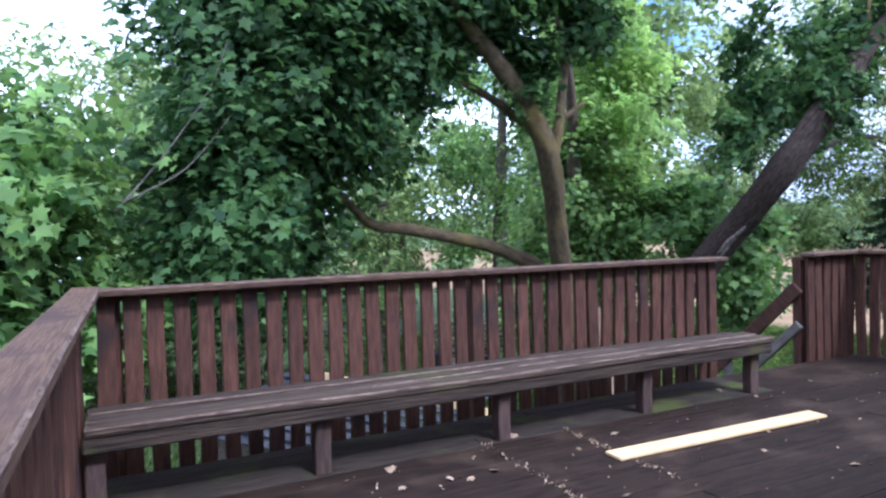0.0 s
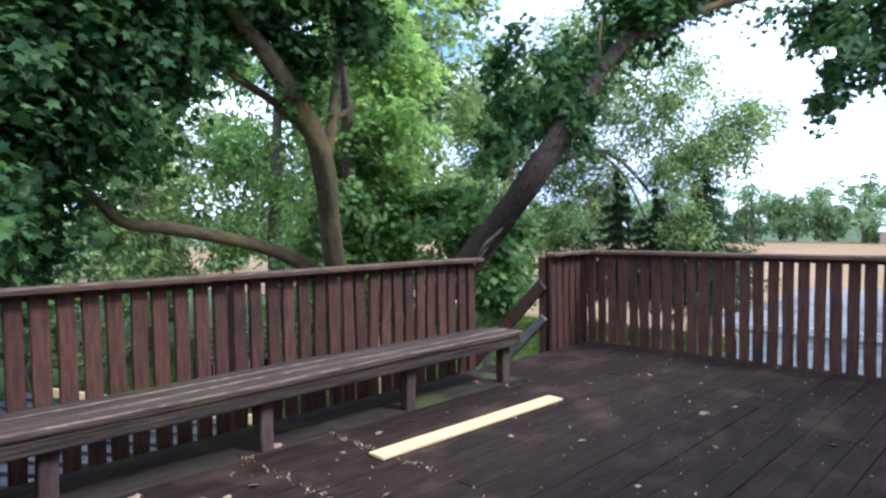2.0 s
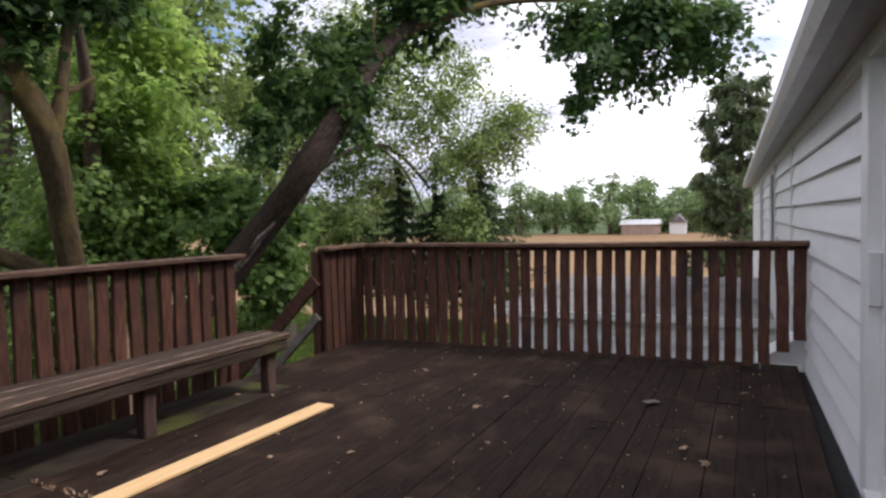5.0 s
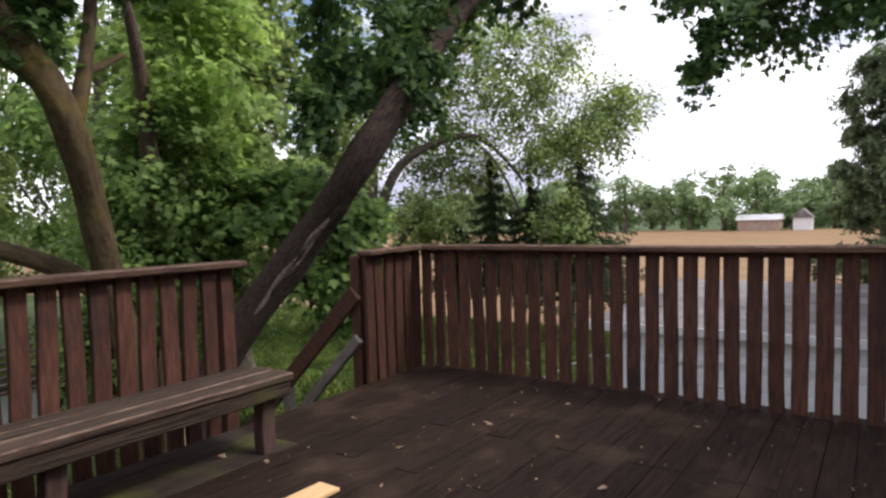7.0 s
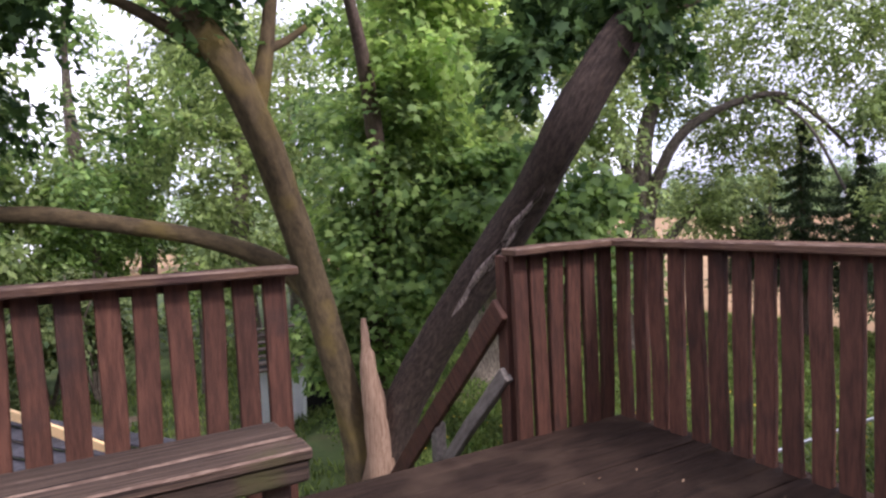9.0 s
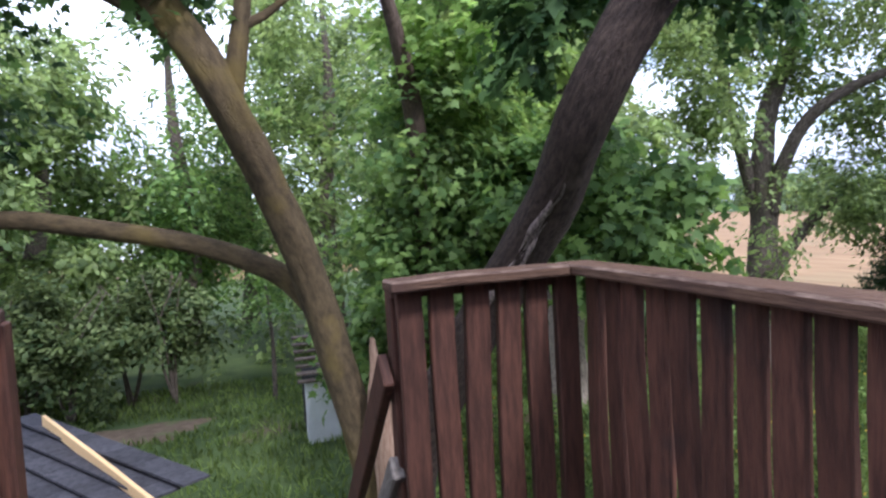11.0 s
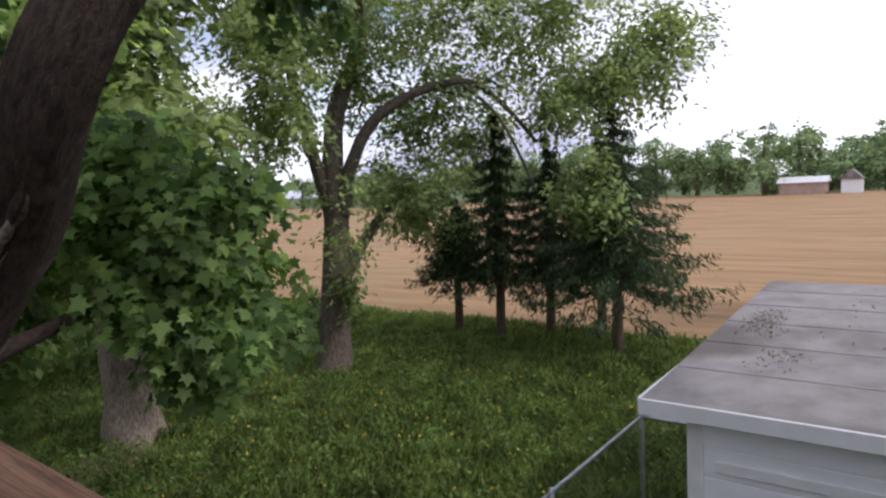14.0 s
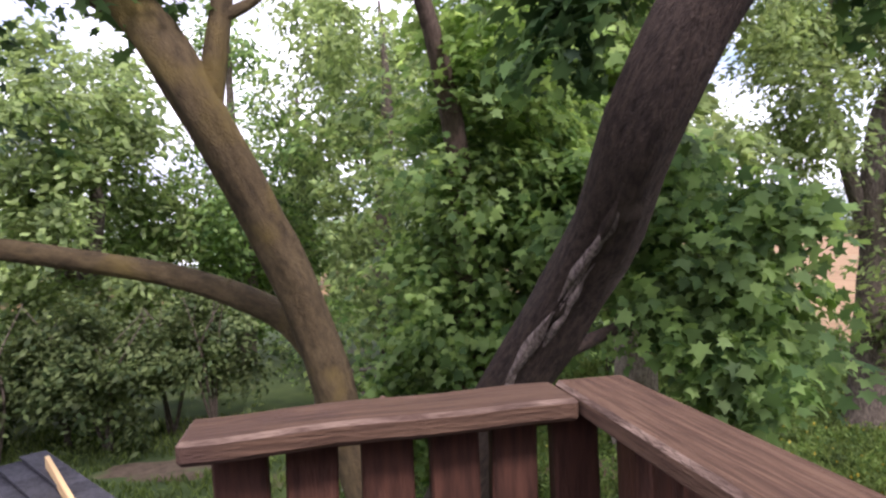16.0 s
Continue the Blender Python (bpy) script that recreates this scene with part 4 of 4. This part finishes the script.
trunk_part("bare_twig", [(2.1, 7.9, 1.6, 0.012), (2.5, 8.0, 2.1, 0.009), (2.9, 8.0, 2.7, 0.005), (3.1, 8.0, 3.2, 0.003)], young, M_GREY, 5)
trunk_part("bare_twig", [(2.2, 7.9, 1.7, 0.010), (2.7, 7.9, 2.0, 0.007), (3.1, 7.9, 2.5, 0.004)], young, M_GREY, 5)

sap = empty("sapling", "thin young sapling at the end of the hedge", "tree", at=(8.25, 17.9, GROUND))
trunk_part("trunk", [(8.25, 17.9, GROUND - 0.05, 0.06), (8.28, 17.9, GROUND + 1.2, 0.045), (8.2, 17.9, GROUND + 2.6, 0.02)], sap, M_BARK2, 8)
crown_part("crown", [(8.25, 17.9, GROUND + 2.5, 0.9, 0.8, 0.7, 900), (7.9, 17.8, GROUND + 1.9, 0.6, 0.6, 0.5, 400)], sap, L_BRIGHT, 35, shape=OVAL, size=0.12)

big = empty("silver_maple", "tall grey-barked tree with an arching broken limb", "tree", at=(18.5, 14.8, GROUND))
trunk_part("trunk", [(18.5, 14.8, GROUND - 0.1, 0.58), (18.55, 14.82, -2.25, 0.38), (18.8, 14.9, -0.4, 0.30), (18.95, 14.9, 0.85, 0.29), (18.92, 14.9, 2.1, 0.24), (19.2, 14.9, 3.4, 0.20), (19.9, 14.9, 4.75, 0.16), (20.2, 14.9, 6.4, 0.08)], big, M_BARK2)
trunk_part("limb", [(18.98, 14.8, 0.9, 0.2), (19.05, 14.5, 1.9, 0.16), (19.35, 14.0, 2.95, 0.135), (19.95, 13.2, 3.55, 0.10), (20.7, 12.3, 3.75, 0.075), (21.3, 11.8, 3.25, 0.06), (22.3, 11.5, 2.4, 0.04)], big, M_BARK2, 10)
trunk_part("broken_limb", [(20.6, 12.4, 3.7, 0.045), (21.2, 11.8, 2.9, 0.04), (21.75, 11.3, 1.35, 0.035)], big, M_GREY, 8, "pale hanging broken limb")
trunk_part("limb", [(18.75, 14.8, -0.9, 0.15), (19.5, 14.6, 0.3, 0.13), (20.3, 14.5, 1.0, 0.10), (21.4, 14.4, 1.7, 0.06)], big, M_BARK2, 8)
trunk_part("limb", [(18.9, 15.0, 0.8, 0.15), (18.5, 15.0, 2.2, 0.15), (18.1, 15.0, 3.5, 0.13), (18.0, 15.0, 4.7, 0.10), (18.5, 15.0, 6.3, 0.05)], big, M_BARK2, 8)
crown_part("crown", [
    (19.6, 15.2, 5.9, 2.4, 2.0, 1.7, 6000), (17.8, 15.4, 4.9, 1.4, 1.3, 1.6, 2600), (21.6, 13.4, 5.4, 2.0, 2.0, 1.5, 3600), (23.0, 11.6, 5.0, 1.9, 1.8, 1.5, 3600), (23.6, 9.2, 4.2, 1.6, 1.4, 1.4, 4200), (22.6, 10.6, 3.4, 1.4, 1.3, 1.1, 3000),
    (21.2, 13.6, 3.2, 1.6, 1.5, 1.3, 3000), (20.4, 13.9, 1.6, 1.2, 1.1, 1.0, 1400), (18.3, 14.2, 0.8, 0.6, 0.6, 1.0, 350), (18.6, 14.3, -0.6, 0.4, 0.35, 0.6, 330), (21.8, 14.5, 1.0, 1.5, 1.3, 1.0, 2600), (21.6, 9.9, 1.3, 0.9, 0.9, 0.8, 1500), (16.6, 13.8, 3.4, 1.1, 1.0, 1.2, 1300), (17.4, 14.8, 2.6, 0.9, 0.9, 1.1, 1300), (16.8, 14.8, 5.2, 1.2, 1.1, 1.2, 1500), (20.5, 11.5, 6.2, 1.6, 1.6, 1.1, 1700), (19.5, 12.6, 7.4, 1.8, 1.6, 1.1, 1700), (22.5, 10.4, 6.7, 1.4, 1.4, 1.0, 1000), (19.7, 14.4, 3.9, 1.0, 0.9, 0.8, 900), (23.2, 13.6, 2.6, 1.3, 1.2, 1.2, 1800)],
    big, L_PALE, 41, shape=OVAL, size=0.16, per_sprig=10, spread=0.17, dense=1.2)

stump_tree = empty("leaning_maple", "rough grey tree trunk with low hanging maple leaves", "tree", at=(13.9, 14.9, GROUND))
trunk_part("trunk", [(13.9, 14.9, GROUND - 0.1, 0.72), (13.87, 14.87, -2.45, 0.5), (13.85, 14.85, -2.1, 0.41), (13.8, 14.8, -1.2, 0.36), (13.7, 14.6, 0.2, 0.3), (13.5, 14.4, 2.0, 0.24), (13.6, 14.4, 4.0, 0.18), (14.0, 14.6, 7.0, 0.08)], stump_tree, M_PALEBARK, 18, rough=0.12)
crown_part("crown", [(13.4, 13.8, 0.6, 1.4, 1.2, 0.9, 2400), (13.3, 13.8, 2.4, 1.7, 1.4, 1.3, 3600), (13.8, 14.2, 4.6, 2.2, 1.8, 1.6, 5200), (14.3, 14.6, 7.2, 2.2, 2.0, 1.8, 3500)], stump_tree, L_PALE, 51, size=0.15, dense=0.9)


def back_tree(x, y, h, r, seed, label, material, n, trunk=0.28):
    t = empty("background_tree", label, "tree", "trees behind the lawn", at=(x, y, GROUND))
    g = random.Random(seed)
    trunk_part("trunk", [(x, y, GROUND - 0.1, trunk * 1.3), (x + g.uniform(-.3, .3), y, GROUND + h * 0.3, trunk), (x + g.uniform(-.5, .5), y, GROUND + h * 0.65, trunk * 0.6), (x, y, GROUND + h * 0.92, 0.04)], t, M_BARK2, 8)
    blobs = []
    for i in range(12):
        a, q = g.uniform(0, 6.28), g.uniform(0.1, 0.75) * r
        zz = GROUND + h * g.uniform(0.14, 0.95)
        s = g.uniform(0.35, 0.6) * r
        blobs.append((x + q * math.cos(a), y + q * math.sin(a), zz, s, s, s * 1.1, n // 12))
    crown_part("crown", blobs, t, material, seed, shape=OVAL, size=0.25, per_sprig=12, spread=0.22)
    return t


for i, (x, y, h, r) in enumerate(((14.5, 21.5, 14, 4.0), (19.0, 26.0, 15, 4.5), (10.5, 23.0, 14, 4.2), (6.0, 26.0, 14, 4.4), (24.5, 33.0, 13, 4.2), (1.0, 25.0, 14, 4.6), (-5.0, 22.0, 13, 4.4), (14.0, 30.0, 15, 4.6), (3.0, 21.2, 9, 3.0), (-1.8, 20.2, 9, 3.0), (8.0, 30.0, 13, 4.4), (-9.0, 25.0, 13, 4.4))):
    back_tree(x, y, h * (0.84 if x > 2 else 0.66), r * 0.95, 100 + i, "light green tree beyond the lawn edge", L_PALE if i % 3 else L_BRIGHT, 14000)


def conifer(name, x, y, h, r, base, seed, label, material, n, drop=0.75, tiers=12, per=11):
    t = empty(name, label, "conifer", "conifers by the field", at=(x, y, GROUND))
    g = random.Random(seed)
    trunk_part("trunk", [(x, y, GROUND - 0.05, 0.13), (x + 0.03, y, GROUND + h * 0.4, 0.10), (x, y, GROUND + h * 0.95, 0.015)], t, M_DARKBARK, 8)
    pts, dirs = [], []
    for k in range(tiers):
        f = k / (tiers - 1)
        zz = GROUND + base + (h - base) * f
        reach = r * (1 - f) ** 0.8 + 0.12
        for j in range(per if f < 0.8 else 5):
            a = (j + g.uniform(-0.3, 0.3)) * 6.28 / per + k * 1.1
            L = reach * g.uniform(0.6, 1.1)
            d = Vector((math.cos(a), math.sin(a), 0))
            many = int(n * max(0.5, L / 1.3))
            for s in range(many):
                u = (s + g.random()) / many
                p = Vector((x, y, zz)) + d * (L * u) + Vector((0, 0, -drop * L * u + 0.5 * L * u * u))
                p += Vector((-d.y, d.x, 0)) * g.uniform(-0.17, 0.17) * L * (1 - u * 0.75)
                pts.append((p.x + g.gauss(0, .03), p.y + g.gauss(0, .03), p.z - abs(g.gauss(0, 0.05 + 0.10 * u))))
                dirs.append((d.x * 0.7 + g.gauss(0, .3), d.y * 0.7 + g.gauss(0, .3), -0.75))
    me = leaf_mesh("foliage", np.array(pts), STRIP, 0.2, material, seed, along=np.array(dirs), stretch=0.9)
    ob = new("foliage", me)
    ob.parent = t
    ob.matrix_parent_inverse = t.matrix_basis.inverted()
    return t


for i, (x, y, h, r) in enumerate(((22.66, 14.63, 3.7, 1.2), (22.43, 13.13, 5.8, 1.5), (23.42, 12.2, 5.2, 1.5), (22.18, 9.88, 5.5, 2.35), (24.4, 11.2, 5.4, 1.7))):
    conifer("spruce_tree", x + 0.2, y - 0.22, h, r * 1.1, 1.95, 200 + i, "dark green drooping spruce at the field edge", L_SPRUCE, 120)
pine = empty("pine_tree", "open-branched pine beyond the house", "conifer", "conifers by the field", at=(29.5, 2.1, GROUND))
trunk_part("trunk", [(29.5, 2.1, GROUND - 0.1, 0.2), (29.5, 2.1, 0.5, 0.16), (29.45, 2.0, 3.5, 0.1), (29.4, 1.9, 6.0, 0.03)], pine, M_DARKBARK, 8)
pr = random.Random(8)
needle_blobs = []
for k in range(70):
    f = k / 69
    a, zz = pr.uniform(0, 6.28), -1.2 + 7.0 * f
    q = (2.15 - 1.5 * f ** 1.6) * pr.uniform(0.3, 1.0)
    tip = (29.5 + q * math.cos(a), 2.1 + q * math.sin(a), zz + 0.3)
    trunk_part("branch", [(29.5, 2.1, zz - 0.1, 0.04), (29.5 + q * math.cos(a) * 0.6, 2.1 + q * math.sin(a) * 0.6, zz + 0.05, 0.025), (*tip, 0.01)], pine, M_DARKBARK, 5)
    w = pr.uniform(0.4, 0.72)
    needle_blobs.append((*tip, w, w, w * 0.7, 520))
crown_part("foliage", needle_blobs, pine, L_PINE, 61, shape=STRIP, size=0.26, per_sprig=14, spread=0.10, stretch=1.2)


def bush(x, y, h, r, seed, material=None, n=4200):
    t = empty("bush", "tangled green bush along the fence line", "bush", "hedge along the lawn", at=(x, y, GROUND))
    g = random.Random(seed)
    for k in range(4):
        trunk_part("stem", [(x + g.uniform(-.1, .1), y, GROUND - 0.05, 0.04), (x + g.uniform(-.4, .4), y + g.uniform(-.3, .3), GROUND + h * 0.5, 0.025), (x + g.uniform(-.8, .8) * r, y + g.uniform(-.5, .5), GROUND + h * 0.9, 0.008)], t, M_BARK2, 6)
    blobs = [(x + g.uniform(-.6, .6) * r, y + g.uniform(-.5, .5) * r, GROUND + h * g.uniform(0.3, 0.8), r * 0.6, r * 0.6, h * 0.28, n // 4) for _ in range(4)]
    crown_part("leaves", blobs, t, material or L_HEDGE, seed, shape=OVAL, size=0.16, per_sprig=8, spread=0.14)


rb = random.Random(77)
for i in range(15):
    x = -7.5 + i * 0.98
    bush(x, 18.4 + rb.uniform(-0.6, 0.6) + max(0, x - 3) * 0.1, rb.uniform(2.5, 3.5), rb.uniform(1.0, 1.5), 300 + i)
for i, (x, y) in enumerate(((17.2, 18.5), (20.5, 17.8), (16.0, 20.5), (12.0, 19.5))):
    bush(x, y, 1.5, 1.0, 330 + i, L_BRIGHT, 900)

# far trees along the field and all round
far_rng = random.Random(9)
spots = [(108 + far_rng.uniform(-4, 8), -40 + i * 5.2 + far_rng.uniform(-1.5, 1.5)) for i in range(32)]
spots += [(105 - i * 6.0 + far_rng.uniform(-3, 3), 128 - i * 1.5 + far_rng.uniform(-4, 4)) for i in range(24)]
spots += [(-45 + i * 5.0 + far_rng.uniform(-2, 2), 62 + far_rng.uniform(-4, 4)) for i in range(16)]
spots += [(118 + far_rng.uniform(-4, 6), -42 + i * 4.4 + far_rng.uniform(-1.5, 1.5)) for i in range(34)]
for i, (x, y) in enumerate(spots):
    base = GROUND + (1.1 if x > 100 else 0.0)
    t = empty("distant_tree", "rounded green tree in the far tree line", "tree", "far tree line", at=(x, y, base))
    h, r = far_rng.uniform(6.5, 11), far_rng.uniform(3.0, 4.6)
    trunk_part("trunk", [(x, y, base - 0.1, 0.35), (x, y, base + h * 0.5, 0.25), (x, y, base + h * 0.8, 0.08)], t, M_BARK2, 6)
    blobs = [(x + far_rng.uniform(-.5, .5) * r, y + far_rng.uniform(-.6, .6) * r, base + h * far_rng.uniform(0.12, 0.8), r * 0.6, r * 0.6, h * 0.2, 330) for _ in range(7)]
    # no haze in the air here, the paler leaf colour carries it
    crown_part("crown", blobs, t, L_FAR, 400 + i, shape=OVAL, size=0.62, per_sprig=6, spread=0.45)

# farm buildings beyond the field
barn = empty("barn", "low tan barn with pale metal roof across the field", "barn")
FAR = GROUND + 1.1
part("wall", box(102, 106, 14.2, 19.4, FAR - 0.3, FAR + 1.5, 0), M_BARN, barn)
bm = bmesh.new()
vs = [bm.verts.new(c) for c in ((101.7, 13.9, FAR + 1.45), (101.7, 19.7, FAR + 1.45), (104, 19.7, FAR + 2.2), (104, 13.9, FAR + 2.2), (106.3, 13.9, FAR + 1.45), (106.3, 19.7, FAR + 1.45))]
for f in ((0, 1, 2, 3), (3, 2, 5, 4), (0, 3, 4), (1, 5, 2)):
    bm.faces.new([vs[i] for i in f])
part("roof", bm, M_BARNROOF, barn)
farm = empty("farmhouse", "small white farmhouse with grey gable across the field", "house")
part("wall", box(103, 106, 10.4, 12.6, FAR - 0.3, FAR + 1.7, 0), M_TRIM, farm)
bm = bmesh.new()
vs = [bm.verts.new(c) for c in ((102.7, 10.2, FAR + 1.65), (102.7, 12.8, FAR + 1.65), (106.3, 12.8, FAR + 1.65), (106.3, 10.2, FAR + 1.65), (102.7, 11.5, FAR + 2.9), (106.3, 11.5, FAR + 2.9))]
for f in ((0, 1, 4), (2, 3, 5), (0, 4, 5, 3), (1, 2, 5, 4)):
    bm.faces.new([vs[i] for i in f])
part("roof", bm, M_ROOF, farm)

# white outbuilding beyond the hedge
outb = empty("outbuilding", "low white outbuilding with pale roof beyond the hedge", "building")
part("wall", box(-2.4, 5.6, 55, 59, GROUND - 0.1, -0.75, 0), M_TRIM, outb)
for k in range(4):
    part("door", box(-1.6 + k * 1.9, -0.4 + k * 1.9, 54.95, 54.99, GROUND, -1.15, 0), M_BARN, outb)
bm = bmesh.new()
vs = [bm.verts.new(c) for c in ((-2.8, 54.6, -0.8), (6.0, 54.6, -0.8), (6.0, 57, 0.35), (-2.8, 57, 0.35), (6.0, 59.4, -0.8), (-2.8, 59.4, -0.8))]
for f in ((0, 1, 2, 3), (3, 2, 4, 5), (0, 3, 5), (1, 4, 2)):
    bm.faces.new([vs[i] for i in f])
part("roof", bm, M_BARNROOF, outb)

# dry bits on the deck
bits_rng = np.random.default_rng(17)
p = np.stack([bits_rng.uniform(2.2, 8.9, 420), bits_rng.uniform(1.5, 5.0, 420), np.full(420, 0.006)], 1)
seam = np.concatenate([np.stack([bits_rng.normal(x, 0.018, n), bits_rng.uniform(a, b, n), np.full(n, 0.008)], 1) for x, a, b, n in ((4.80, 4.05, 5.1, 130), (4.18, 3.6, 5.1, 130), (6.9, 2.0, 4.0, 40))])
p = np.concatenate([p, seam])
me = leaf_mesh("dry_leaf_litter", p, OVAL, 0.022, M_DEBRIS, 18, curl=0.2)
tagged(new("dry_leaf_litter", me), "scattered dry leaf bits on the deck boards", "leaf litter", kind="stuff")

big_bits = np.stack([bits_rng.uniform(2.4, 8.7, 46), bits_rng.uniform(1.7, 5.3, 46), np.full(46, 0.014)], 1)
flat = np.tile([0.0, 0.0, 1.0], (46, 1)) + bits_rng.normal(size=(46, 3)) * 0.22
tagged(new("fallen_leaves", leaf_mesh("fallen_leaves", big_bits, MAPLE, 0.055, M_DEBRIS, 19, curl=0.2, along=bits_rng.normal(size=(46, 3)), facing=flat)), "curled brown fallen leaves on the deck boards", "leaf litter", kind="stuff")

bm = bmesh.new()
scrap_rng = random.Random(3)
ring = [bm.verts.new((7.42 + 0.075 * math.cos(a) * scrap_rng.uniform(0.5, 1.2), 2.30 + 0.06 * math.sin(a) * scrap_rng.uniform(0.5, 1.2), 0.006 + scrap_rng.uniform(0, 0.02))) for a in [k * 0.7 for k in range(9)]]
mid = bm.verts.new((7.42, 2.30, 0.03))
for k in range(9):
    bm.faces.new((ring[k], ring[(k + 1) % 9], mid))
tagged(part("dead_leaf", bm, M_GREY), "curled pale dead leaf on the deck boards", "leaf")
